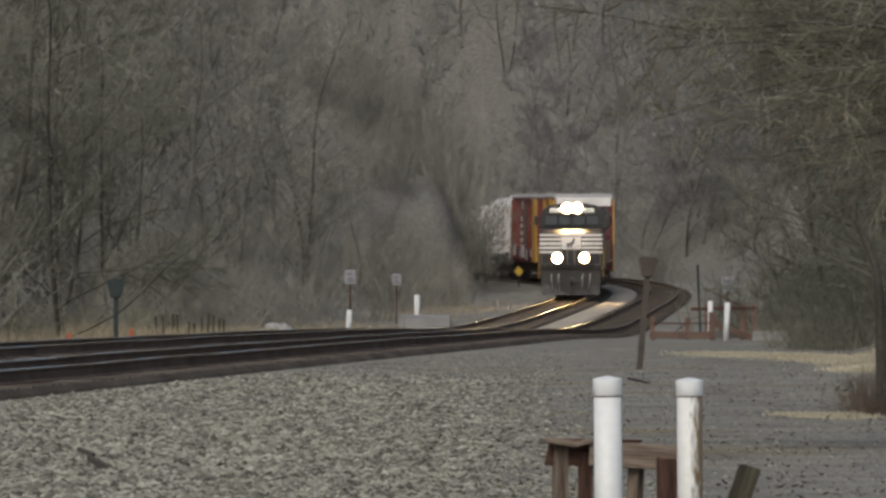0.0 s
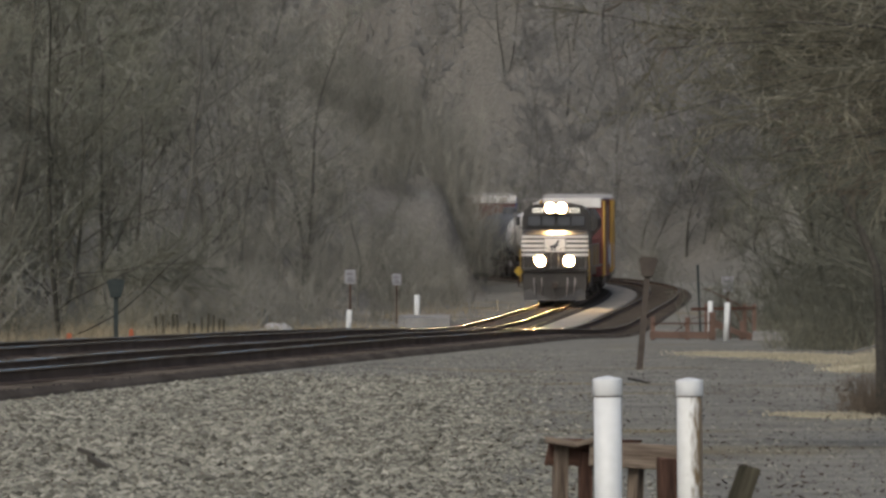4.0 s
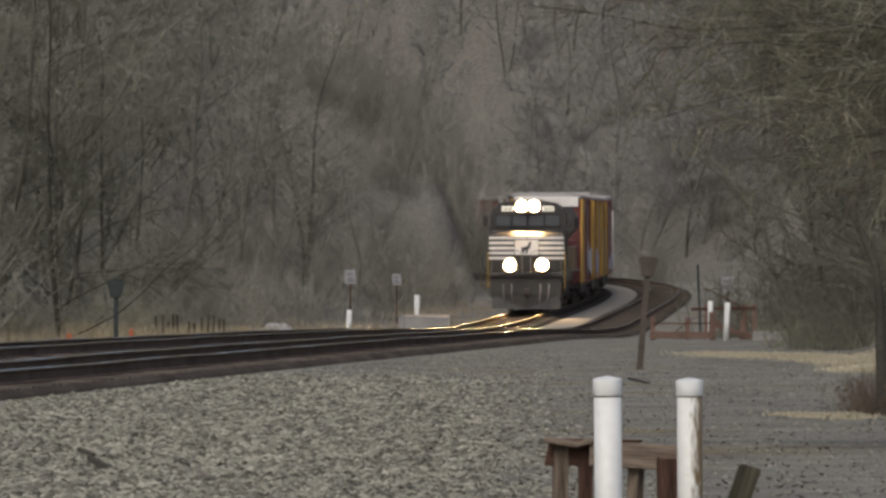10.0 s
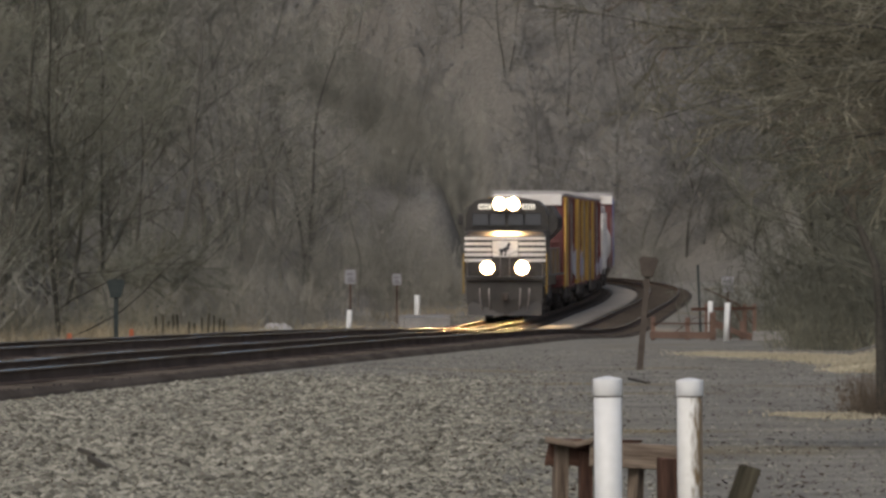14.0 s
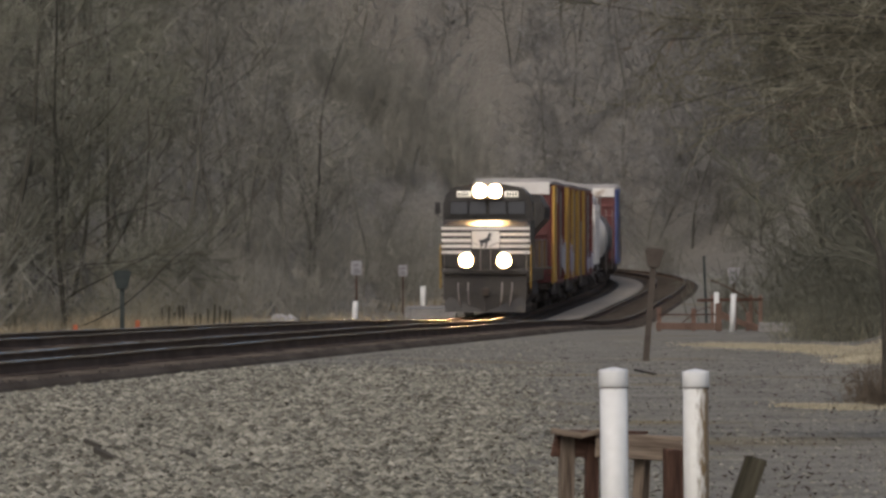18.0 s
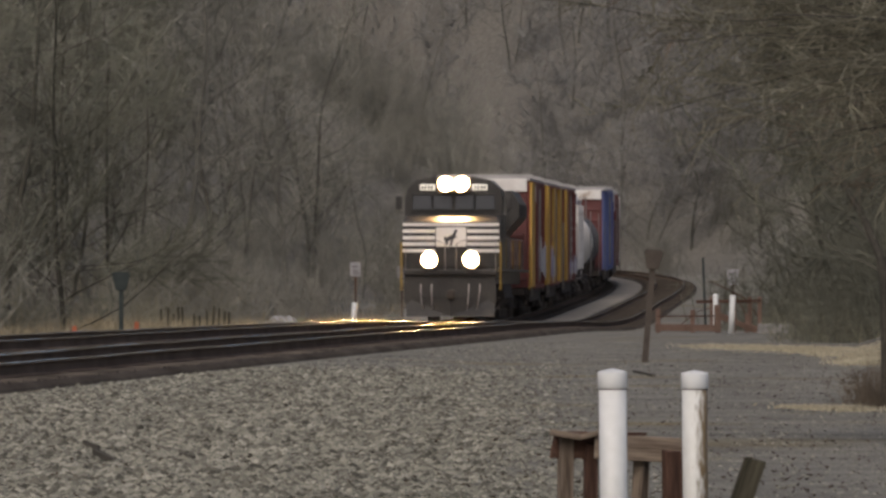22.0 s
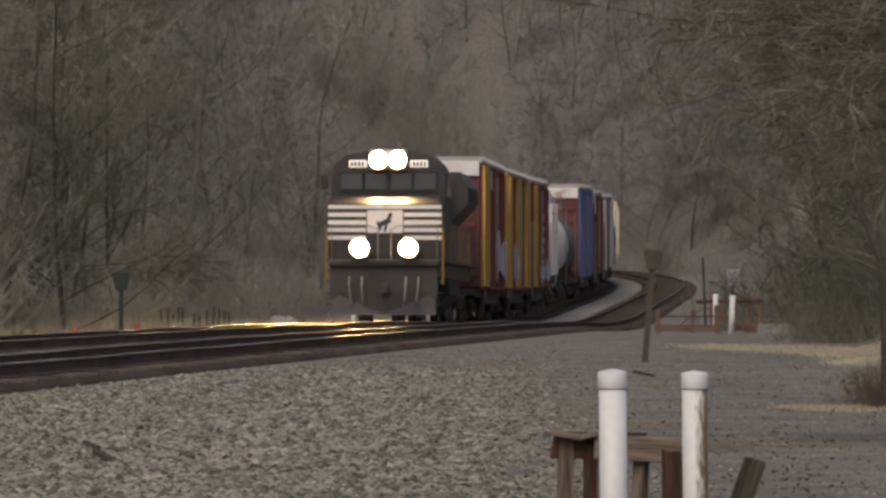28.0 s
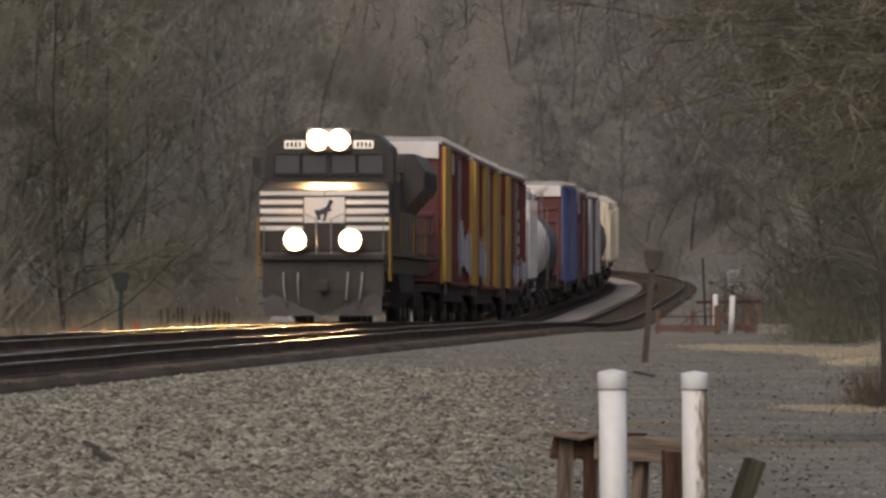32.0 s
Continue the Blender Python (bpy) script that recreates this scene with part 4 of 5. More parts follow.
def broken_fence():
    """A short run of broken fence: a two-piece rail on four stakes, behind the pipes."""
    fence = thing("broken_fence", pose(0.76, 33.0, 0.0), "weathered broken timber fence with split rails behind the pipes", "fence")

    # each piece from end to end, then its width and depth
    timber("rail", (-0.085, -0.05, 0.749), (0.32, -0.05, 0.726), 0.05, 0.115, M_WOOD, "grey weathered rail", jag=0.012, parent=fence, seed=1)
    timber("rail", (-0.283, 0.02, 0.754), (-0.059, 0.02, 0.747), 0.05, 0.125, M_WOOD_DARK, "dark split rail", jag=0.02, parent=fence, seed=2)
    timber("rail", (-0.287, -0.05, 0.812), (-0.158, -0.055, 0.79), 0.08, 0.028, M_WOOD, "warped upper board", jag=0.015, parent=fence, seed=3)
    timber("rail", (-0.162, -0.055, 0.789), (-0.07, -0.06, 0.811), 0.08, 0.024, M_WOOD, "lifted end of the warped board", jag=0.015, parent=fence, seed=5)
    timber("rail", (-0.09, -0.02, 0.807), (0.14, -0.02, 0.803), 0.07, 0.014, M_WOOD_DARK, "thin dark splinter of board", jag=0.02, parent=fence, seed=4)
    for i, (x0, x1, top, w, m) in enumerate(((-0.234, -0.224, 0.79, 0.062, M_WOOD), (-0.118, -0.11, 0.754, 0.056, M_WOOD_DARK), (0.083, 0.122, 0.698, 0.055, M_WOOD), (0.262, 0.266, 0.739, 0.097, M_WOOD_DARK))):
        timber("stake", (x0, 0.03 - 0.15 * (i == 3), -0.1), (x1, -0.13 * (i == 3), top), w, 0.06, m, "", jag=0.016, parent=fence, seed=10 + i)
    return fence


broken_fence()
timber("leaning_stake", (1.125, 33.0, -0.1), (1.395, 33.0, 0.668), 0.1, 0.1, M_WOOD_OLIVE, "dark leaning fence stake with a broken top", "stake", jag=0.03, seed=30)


def head_sign(x, y, top, w, h, lean, mname):
    """A dark wooden post with a flared head board."""
    z0 = ground_z(x, y)
    ob = thing("track_marker", pose(x, y, z0, 0, lean), "dark wooden track marker with a flared head", "marker sign", "flared track markers")
    H = top - z0
    b = bmesh.new()
    bm_box(b, (0, 0, H / 2 - 0.1), (0.1, 0.08, H + 0.1), taper=0.92, bevel=0.012)
    part("post", b, mname, ob)
    b = bmesh.new()
    bm_box(b, (0, -0.06, H - h / 2), (w * 0.55, 0.045, h), taper=1.0, bevel=0.0)
    for v in b.verts:
        if v.co.z > H - h / 2:
            v.co.x *= 1.8
    bmesh.ops.bevel(b, geom=list(b.edges), offset=0.008, segments=1, affect="EDGES")
    hd = part("head_board", b, mname, ob)
    b = bmesh.new()
    bm_box(b, (0, -0.02, H + 0.012), (w * 0.8, 0.12, 0.03), bevel=0.01)
    part("top_cap", b, mname, hd)
    return ob


head_sign(-6.85, 151.5, 1.31, 0.40, 0.36, 0, M_SIGN_DARK)
head_sign(3.07, 113.0, 1.73, 0.32, 0.28, 4.6, M_BROWN_POST)


def plate_sign(x, y, top, w, h, label, mat_plate=None, diamond=False, ground=None):
    z0 = ground_z(x, y)
    ob = thing("sign_post", pose(x, y, z0), label, "sign", "small trackside signs")
    H = top - z0
    b = bmesh.new()
    bm_box(b, (0, 0.03, (H - h * 0.3) / 2), (0.06, 0.05, H - h * 0.3), bevel=0.01)
    part("post", b, M_WOOD_DARK, ob)
    b = bmesh.new()
    rot = Euler((0, radians(45), 0)).to_matrix() if diamond else None
    bm_box(b, (0, -0.02, H - h / 2), (w, 0.02, h), rot, bevel=0.006)
    pl = part("plate", b, mat_plate or M_SIGN_PALE, ob, "faded plate")
    if not diamond:
        for k, (dz, ww) in enumerate(((0.2, 0.55), (-0.12, 0.45), (-0.3, 0.6))):
            b = bmesh.new()
            bm_box(b, (0.02 * (k - 1), -0.036, H - h / 2 + dz * h), (w * ww, 0.008, h * 0.11))
            part("lettering_bar", b, M_FADED_INK, pl)
    return ob


plate_sign(-2.95, 230.0, 1.50, 0.34, 0.45, "faded grey sign on a thin dark post")
plate_sign(-1.92, 300.0, 1.30, 0.37, 0.47, "small blue-grey sign on a thin dark post")
plate_sign(6.88, 175.0, 1.36, 0.29, 0.38, "small pale sign behind the white marker post")
plate_sign(4.4, 421.0, 1.55, 0.42, 0.42, "small yellow diamond sign beside the bend", M_YELLOW, True)
pipe_post(-2.92, 222.0, 0.333, 0.085, (0, 3), cap=False, label="short white marker pipe beside the track")
pipe_post(-1.08, 300.0, 0.48, 0.12, cap=False, label="white marker pipe behind the concrete slab")
pipe_post(6.14, 157.0, 0.88, 0.062, (0, 2.5), cap=False, label="white marker pipe in front of the wooden fence")
pipe_post(5.9, 159.7, 0.90, 0.055, (0, 0), cap=False, label="white-topped marker pipe at the fence corner")


def wood_fence():
    """A low red-brown fence at the end of the yard, with a gate behind it."""
    f = thing("wooden_fence", pose(5.6, 159.3, ground_z(5.6, 159.3)), "low red-brown wooden fence at the yard's end", "fence")
    for x, h, w in ((-0.98, 0.52, 0.1), (-0.22, 0.5, 0.1), (0.33, 0.62, 0.14), (0.98, 0.42, 0.1)):
        timber("fence_post", (x, 0, -0.3), (x, 0, h), w, w, M_FENCE, "", parent=f, jag=0.01, seed=int(x * 50))
    timber("fence_rail", (-1.05, -0.07, 0.115), (0.35, -0.07, 0.1), 0.05, 0.15, M_FENCE, "", parent=f, seed=3)
    timber("fence_rail", (-1.0, -0.07, 0.36), (0.3, -0.07, 0.37), 0.03, 0.03, M_WOOD_DARK, "", parent=f, seed=4)
    timber("fence_rail", (0.35, -0.07, 0.4), (1.25, -0.07, 0.0), 0.05, 0.12, M_FENCE, "slanting brace", parent=f, seed=5)
    g = thing("wooden_gate", pose(6.45, 162.0, ground_z(6.45, 162)), "weathered red-brown gate frame behind the fence", "gate")
    for x in (-0.55, -0.05, 0.3, 0.52):
        timber("gate_post", (x, 0, -0.3), (x, 0, 0.78), 0.09, 0.09, M_FENCE, "", parent=g, jag=0.01, seed=int(x * 90))
    timber("gate_rail", (-0.9, -0.06, 0.66), (0.55, -0.06, 0.68), 0.04, 0.07, M_WOOD_DARK, "", parent=g, seed=7)
    timber("gate_rail", (-0.4, -0.06, 0.3), (0.55, -0.06, 0.05), 0.04, 0.09, M_FENCE, "", parent=g, seed=8)


wood_fence()
timber("wire_pole", (6.25, 175.0, -0.6), (6.16, 175.0, 1.64), 0.06, 0.06, M_SIGN_DARK, "thin dark leaning pole behind the fence", "pole", seed=9)


def slab(name, x, y, z, sx, sy, sz, label, seed=1):
    rng = random.Random(seed)
    b = bmesh.new()
    bm_box(b, (0, 0, 0), (sx, sy, sz), bevel=0.04)
    for v in b.verts:
        v.co += Vector((rng.uniform(-1, 1), rng.uniform(-1, 1), rng.uniform(-1, 1))) * 0.02
    ob = new(name, to_mesh(b, name, M_CONCRETE))
    ob.matrix_basis = pose(x, y, z)
    return tagged(ob, label, "concrete slab")


slab("concrete_slab", -0.73, 288.0, -0.67, 2.0, 14.0, 0.6, "low grey concrete slab beside the main track")
slab("concrete_block", 7.28, 158.5, 0.05, 1.0, 0.5, 0.26, "pale concrete block at the yard's edge", 3)
slab("concrete_stub", -1.6, 279.5, -0.55, 0.22, 0.2, 0.5, "small white concrete stub", 4)


def orange_marker(x, y, h):
    z = ground_z(x, y)
    ob = thing("orange_marker", pose(x, y, z), "small orange marker beside the track", "marker", "orange markers")
    b = bmesh.new()
    bm_box(b, (0, 0, h / 2 - 0.02), (0.12, 0.08, h), taper=0.7, bevel=0.01)
    part("body", b, M_ORANGE, ob)
    b = bmesh.new()
    bm_box(b, (0, 0, 0.03), (0.2, 0.16, 0.07), bevel=0.01)
    part("foot", b, M_WOOD_DARK, ob)


orange_marker(-7.26, 140.5, 0.36)
orange_marker(-6.57, 152.5, 0.40)


def old_stakes():
    rng = random.Random(12)
    f = thing("stake_fence", pose(-6.3, 186.0, ground_z(-6.3, 186)), "row of dark rotten stakes in dry grass", "fence")
    for k in range(13):
        x = -1.05 + k * 0.145 + rng.uniform(-0.04, 0.04)
        y = rng.uniform(-0.3, 0.3)
        h = rng.uniform(0.55, 0.82)
        timber("stake", (x, y, -0.4), (x + rng.uniform(-0.06, 0.06), y, h), rng.uniform(0.04, 0.12), 0.06, M_WOOD_OLIVE, "", jag=0.04, parent=f, seed=50 + k)


old_stakes()


def boulder(x, y, s, flat, seed):
    rng = random.Random(seed)
    b = bmesh.new()
    bmesh.ops.create_icosphere(b, subdivisions=2, radius=s)
    for v in b.verts:
        v.co *= 1 + 0.25 * noise.noise(v.co * (1.5 / s) + Vector((seed, 0, 0)))
        v.co.z *= flat
    ob = new("boulder", to_mesh(b, "boulder", M_RUBBLE))
    ob.matrix_basis = pose(x, y, ground_z(x, y) + 0.75 * s * flat, 0, 0, rng.uniform(0, 360))
    tagged(ob, "pale grey boulder beside the track", "boulder", "pale boulders")


for k, (x, y, s, flat) in enumerate(((-5.78, 212.5, 0.2, 0.8), (-5.5, 212, 0.26, 0.9), (-5.2, 211.5, 0.34, 0.85), (-4.9, 210, 0.38, 0.95), (-4.62, 210.6, 0.3, 1.15), (-5.05, 209.2, 0.2, 0.8))):
    boulder(x, y, s, flat, k)
timber("fallen_stick", (-3.0, 59.5, 0.1), (-2.87, 59.4, 0.05), 0.04, 0.035, M_BARK_DARK, "dark fallen stick on the gravel", "stick", jag=0.006, seed=77)
timber("fallen_stick", (-2.77, 56.6, 0.1), (-2.6, 56.3, 0.03), 0.045, 0.045, M_BARK_DARK, "broken dark stick on the gravel", "stick", jag=0.006, seed=78)
timber("fallen_stick", (-2.12, 57.2, 0.06), (-2.0, 57.1, 0.035), 0.03, 0.03, M_BARK_DARK, "short dark twig on the gravel", "stick", jag=0.006, seed=79)
timber("fallen_stick", (2.63, 102.0, 0.02), (2.8, 98.5, 0.02), 0.05, 0.03, M_BARK_DARK, "dark stick at the foot of the marker", "stick", jag=0.02, seed=80)


def dead_branch(points, r, label):
    """A thin bent branch that leans among the fence and the brush."""
    b = bmesh.new()
    bm_tube(b, points, [r * (1 - 0.6 * k / (len(points) - 1)) for k in range(len(points))], 6)
    ob = new("dead_branch", to_mesh(b, "dead_branch", M_WOOD_DARK))
    tagged(ob, label, "branch", "dead branches at the fence")


dead_branch([(7.28, 165.0, -0.4), (7.1, 165.2, 0.25), (6.75, 165.1, 0.72), (6.3, 165.0, 0.95), (5.95, 164.9, 1.1)], 0.022, "dark dead branch bent over the fence")
dead_branch([(6.95, 166.0, -0.4), (6.85, 166.0, 0.3), (6.6, 166.1, 0.75), (6.45, 166.0, 0.9)], 0.018, "thin dead branch behind the gate")
dead_branch([(5.2, 166.5, -0.4), (5.35, 166.4, 0.1), (5.75, 166.4, 0.4), (6.2, 166.3, 0.52)], 0.016, "thin dead branch behind the fence")


# ---- bare woods ----
def limb(out, pts, r0, r1, sides):
    """A tapered tube, put into the lists of a mesh."""
    verts, faces = out
    n = len(pts)
    base = len(verts)
    for i in range(n):
        d = pts[min(i + 1, n - 1)] - pts[max(i - 1, 0)]
        d = d / (np.linalg.norm(d) + 1e-9)
        a = np.cross(d, (0.3, 0.9, 0.25) if abs(d[1]) < 0.85 else (1.0, 0, 0))
        a = a / (np.linalg.norm(a) + 1e-9)
        b = np.cross(d, a)
        r = r0 + (r1 - r0) * i / (n - 1)
        for k in range(sides):
            t = math.tau * k / sides
            verts.append(tuple(pts[i] + (a * math.cos(t) + b * math.sin(t)) * r))
    for i in range(n - 1):
        for k in range(sides):
            q = (k + 1) % sides
            faces.append((base + i * sides + k, base + i * sides + q, base + (i + 1) * sides + q, base + (i + 1) * sides + k))


def spike(out, a, b, r):
    """A thin twig: a three-sided cone from a to b."""
    verts, faces = out
    d = b - a
    u = np.cross(d, (0.3, 0.9, 0.25))
    u = u / (np.linalg.norm(u) + 1e-9) * r
    v = np.cross(d, u) / (np.linalg.norm(d) + 1e-9)
    k = len(verts)
    verts += [tuple(a + u), tuple(a - 0.5 * u + 0.87 * v), tuple(a - 0.5 * u - 0.87 * v), tuple(b)]
    faces += [(k, k + 1, k + 3), (k + 1, k + 2, k + 3), (k + 2, k, k + 3)]


def grow(rng, start, way, length, n, wander, lift):
    """A wandering line."""
    pts, p, d = [np.array(start, float)], np.array(start, float), np.array(way, float)
    for _ in range(n):
        d = d + rng.normal(0, wander, 3) + np.array((0, 0, lift))
        d = d / np.linalg.norm(d)
        p = p + d * (length / n)
        pts.append(p)
    return pts


def bare_tree(name, seed, H, label, limbs=13, subs=7, twigs=9, r0=0.16, spread=0.5, low=0.18, twig_len=0.9, bark=None, twig_mat=None, lift=0.05, lean=(0, 0), droop=0.0, twig_r=0.0125):
    """A leafless tree: a tapered trunk, wandering limbs, and a crown of many fine twigs."""
    rng = np.random.default_rng(seed)
    wood, crown = ([], []), ([], [])
    trunk = grow(rng, (0, 0, -0.4), (lean[0], lean[1], 1), H, 12, 0.07, 0.03)
    limb(wood, trunk, r0, r0 * 0.16, 7)
    for i in range(limbs):
        u = low + (0.97 - low) * (i + rng.uniform(0, 0.9)) / limbs
        k = min(int(u * 12), 11)
        s = trunk[k] + (trunk[k + 1] - trunk[k]) * (u * 12 - k)
        az = rng.uniform(0, math.tau)
        rise = rng.uniform(0.25, 1.0)
        ll = H * spread * (1.15 - 0.75 * u) * rng.uniform(0.6, 1.15)
        br = grow(rng, s, (math.cos(az), math.sin(az), rise), ll, 6, 0.16, lift)
        rr = r0 * (1 - 0.8 * u) * 0.36
        limb(wood, br, rr, rr * 0.25, 3)
        for j in range(subs):
            v = 0.2 + 0.78 * (j + rng.uniform(0, 0.9)) / subs
            m = min(int(v * 6), 5)
            q = br[m] + (br[m + 1] - br[m]) * (v * 6 - m)
            d = (br[m + 1] - br[m]) / np.linalg.norm(br[m + 1] - br[m]) + rng.normal(0, 0.6, 3)
            sl = ll * 0.42 * (1.15 - 0.6 * v) * rng.uniform(0.6, 1.2)
            sb = grow(rng, q, d / np.linalg.norm(d), sl, 3, 0.2, lift - droop)
            limb(crown, sb, rr * 0.32 + 0.004, 0.005, 3)
            for _ in range(twigs):
                w = rng.uniform(0.1, 1)
                m2 = min(int(w * 3), 2)
                q2 = sb[m2] + (sb[m2 + 1] - sb[m2]) * (w * 3 - m2)
                d2 = (sb[m2 + 1] - sb[m2]) / np.linalg.norm(sb[m2 + 1] - sb[m2]) + rng.normal(0, 0.65, 3) + np.array((0, 0, 0.15 - droop))
                tl = twig_len * rng.uniform(0.4, 1.2)
                spike(crown, q2, q2 + d2 / np.linalg.norm(d2) * tl, twig_r)
    tree = thing(name, Matrix.Identity(4), label, "tree", "bare winter trees")
    t = raw("trunk", *wood, bark or M_BARK)
    c = raw("crown", *crown, twig_mat or M_TWIG)
    t.parent = c.parent = tree
    return tree


def thicket(name, seed, H, label, stems=26, material=None, wide=0.5, r=0.014, fan=0.35):
    """A leafless bush: many thin stems with side twigs."""
    rng = np.random.default_rng(seed)
    out = ([], [])
    for _ in range(stems):
        s = (rng.normal(0, wide), rng.normal(0, wide), -0.15)
        st = grow(rng, s, (rng.normal(0, fan), rng.normal(0, fan), 1), H * rng.uniform(0.5, 1.1), 4, 0.18, 0.03)
        limb(out, st, r, r * 0.36, 3)
        for _ in range(11):
            m = int(rng.integers(1, 4))
            d = rng.normal(0, 0.7, 3) + np.array((0, 0, 0.5))
            spike(out, st[m], st[m] + d / np.linalg.norm(d) * H * rng.uniform(0.12, 0.34), r * 0.64)
    return tagged(raw(name, *out, material or M_TWIG), label, "bush", "leafless bushes")


def woods():
    rng = np.random.default_rng(3)
    kinds = [
        bare_tree("bare_tree", 11, 14, "tall grey leafless tree on the wooded bank", 20, 8, 8, 0.10, 0.36, low=0.08),
        bare_tree("bare_tree", 12, 11.5, "slender leafless tree on the wooded bank", 19, 8, 8, 0.07, 0.42, low=0.06),
        bare_tree("bare_tree", 13, 16, "tall leafless tree with a forked crown", 20, 8, 8, 0.115, 0.38, low=0.08),
        bare_tree("bare_tree", 14, 9, "young leafless tree with a dense twiggy crown", 18, 8, 8, 0.055, 0.44, low=0.05),
        bare_tree("bare_tree", 15, 12.5, "leafless tree with a leaning trunk in the woods", 18, 7, 8, 0.085, 0.44, low=0.06, lean=(0.12, 0)),
    ]
    dark = [
        bare_tree("bare_tree", 41, 13, "dark olive-grey leafless tree beside the yard", 20, 8, 8, 0.09, 0.4, low=0.06, bark=M_BARK_MID, twig_mat=M_TWIG_DARK),
        bare_tree("bare_tree", 42, 10, "dark twiggy young tree beside the yard", 19, 8, 9, 0.07, 0.44, low=0.05, bark=M_BARK_MID, twig_mat=M_TWIG_DARK),
    ]
    # far trees, their twigs greyed in the colour to imitate haze
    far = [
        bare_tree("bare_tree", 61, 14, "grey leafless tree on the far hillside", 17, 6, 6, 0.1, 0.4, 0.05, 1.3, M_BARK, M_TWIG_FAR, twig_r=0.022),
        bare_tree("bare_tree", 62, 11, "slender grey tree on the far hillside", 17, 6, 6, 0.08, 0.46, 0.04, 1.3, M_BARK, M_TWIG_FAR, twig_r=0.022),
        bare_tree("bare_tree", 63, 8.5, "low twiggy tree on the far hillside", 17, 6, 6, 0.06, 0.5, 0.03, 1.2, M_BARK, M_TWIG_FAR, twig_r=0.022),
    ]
    brush = [thicket("bush", 64, 1.1, "low dark brush at the yard's edge", 26, M_TWIG_DARK, 0.5, 0.007), thicket("bush", 65, 0.8, "low tangle of pale brush at the yard's edge", 26, M_TWIG_PALE, 0.5, 0.006)]
    dark_bushes = [thicket("bush", 25, 3.4, "dark leafless bush at the yard's edge", 34, M_TWIG_DARK), thicket("bush", 26, 2.0, "low dark leafless bush at the yard's edge", 30, M_TWIG_DARK)]
    screen = [thicket("bush", 27, 6.4, "tall dense leafless thicket inside the bend", 46), thicket("bush", 28, 5.2, "dense grey thicket inside the bend", 46)]
    tall_screen = [thicket("bush", 30, 7.0, "tall thicket of grey saplings inside the bend", 44, None, 1.1)]
    bushes = [thicket("bush", 21, 3.2, "grey leafless bush at the foot of the woods"), thicket("bush", 22, 2.2, "low brown leafless bush"), thicket("bush", 23, 4.4, "tall leafless thicket of thin stems", 34)]
    tan_brush = [thicket("bush", 66, 2.4, "tan leafless brush at the foot of the woods", 36, M_TWIG_PALE, 0.6, 0.01), thicket("bush", 67, 1.6, "low tan brush at the foot of the woods", 36, M_TWIG_PALE, 0.6, 0.01)]
    used = set()

    def put(pool, x, y, i, turn, sink=0.0):
        m = pose(x, y, ground_z(x, y) - sink, 0, 0, turn)
        if pool[i] not in used:
            used.add(pool[i])
            pool[i].matrix_basis = m
        else:
            copy_thing(pool[i], m)

    def inside(x, y, side):
        c = float(TRACK_X(min(y, 615)))
        if side < 0:
            return -0.0625 * y - 3.5 < x < min(c - 8.5, 0.0625 * y + 3)
        return max(c + SPACING + 14, 0.043 * y + 2.0) < x < 0.0625 * y + 4

    def track_off(x, y):
        return x - float(TRACK_X(min(max(y, 30), 615)))

    def scatter(pool, count, y0, y1, ok):
        done = 0
        for _ in range(6000):
            if done == count:
                break
            y = rng.uniform(y0, y1)
            x = rng.uniform(-0.0625 * y - 3, 0.0625 * y + 3)
            if ok(track_off(x, y), x, y):
                put(pool, x, y, int(rng.integers(0, len(pool))), rng.uniform(0, 360))
                done += 1

    # trees: left bank, inside of the bend, right bank, behind the bend
    scatter(dark, 7, 172, 240, lambda o, x, y: o < -8.5)
    scatter(dark, 7, 166, 210, lambda o, x, y: x < -0.05 * y)
    scatter(kinds, 46, 185, 345, lambda o, x, y: o < -9)
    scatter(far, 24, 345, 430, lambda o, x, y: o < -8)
    scatter(dark, 9, 112, 150, lambda o, x, y: x > 0.059 * y)
    scatter(dark, 34, 150, 300, lambda o, x, y: x > 0.046 * y and o > SPACING + 8)
    scatter(kinds, 16, 300, 400, lambda o, x, y: o > SPACING + 9)
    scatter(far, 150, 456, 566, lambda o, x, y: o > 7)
    # bushes along their feet
    scatter(bushes, 46, 145, 335, lambda o, x, y: -13 < o < -6.5)
    scatter(tan_brush, 30, 160, 260, lambda o, x, y: -12 < o < -6)
    scatter(screen, 46, 404, 442, lambda o, x, y: -16 < o < -2 and x < 0.0044 * y)
    scatter(tall_screen, 14, 402, 436, lambda o, x, y: -11 < o < -2.2 and -0.008 * y < x < 0.0022 * y)
    scatter(bushes, 34, 340, 408, lambda o, x, y: -14 < o < -5.6)
    scatter(dark_bushes, 60, 150, 250, lambda o, x, y: x > 0.0515 * y and o > SPACING + 7)
    for x, y, i in ((6.75, 169, 1), (7.5, 173, 1), (8.3, 176, 0), (8.05, 152, 1), (8.6, 147, 1), (8.3, 125, 1), (8.5, 131, 0), (8.2, 138, 1), (8.9, 128, 0), (9.2, 137, 0), (8.3, 144, 1), (8.8, 142, 0), (9.4, 146, 0)):
        put(dark_bushes, x, y, i, 70 * x)
    scatter(bushes, 22, 240, 440, lambda o, x, y: SPACING + 8 < o < SPACING + 15)
    scatter(bushes, 40, 448, 500, lambda o, x, y: o > 6.5)
    scatter(brush, 42, 136, 152, lambda o, x, y: 0.0508 * y < x < 0.064 * y)
    scatter(brush, 14, 161, 172, lambda o, x, y: 0.0435 * y < x < 0.055 * y)


woods()
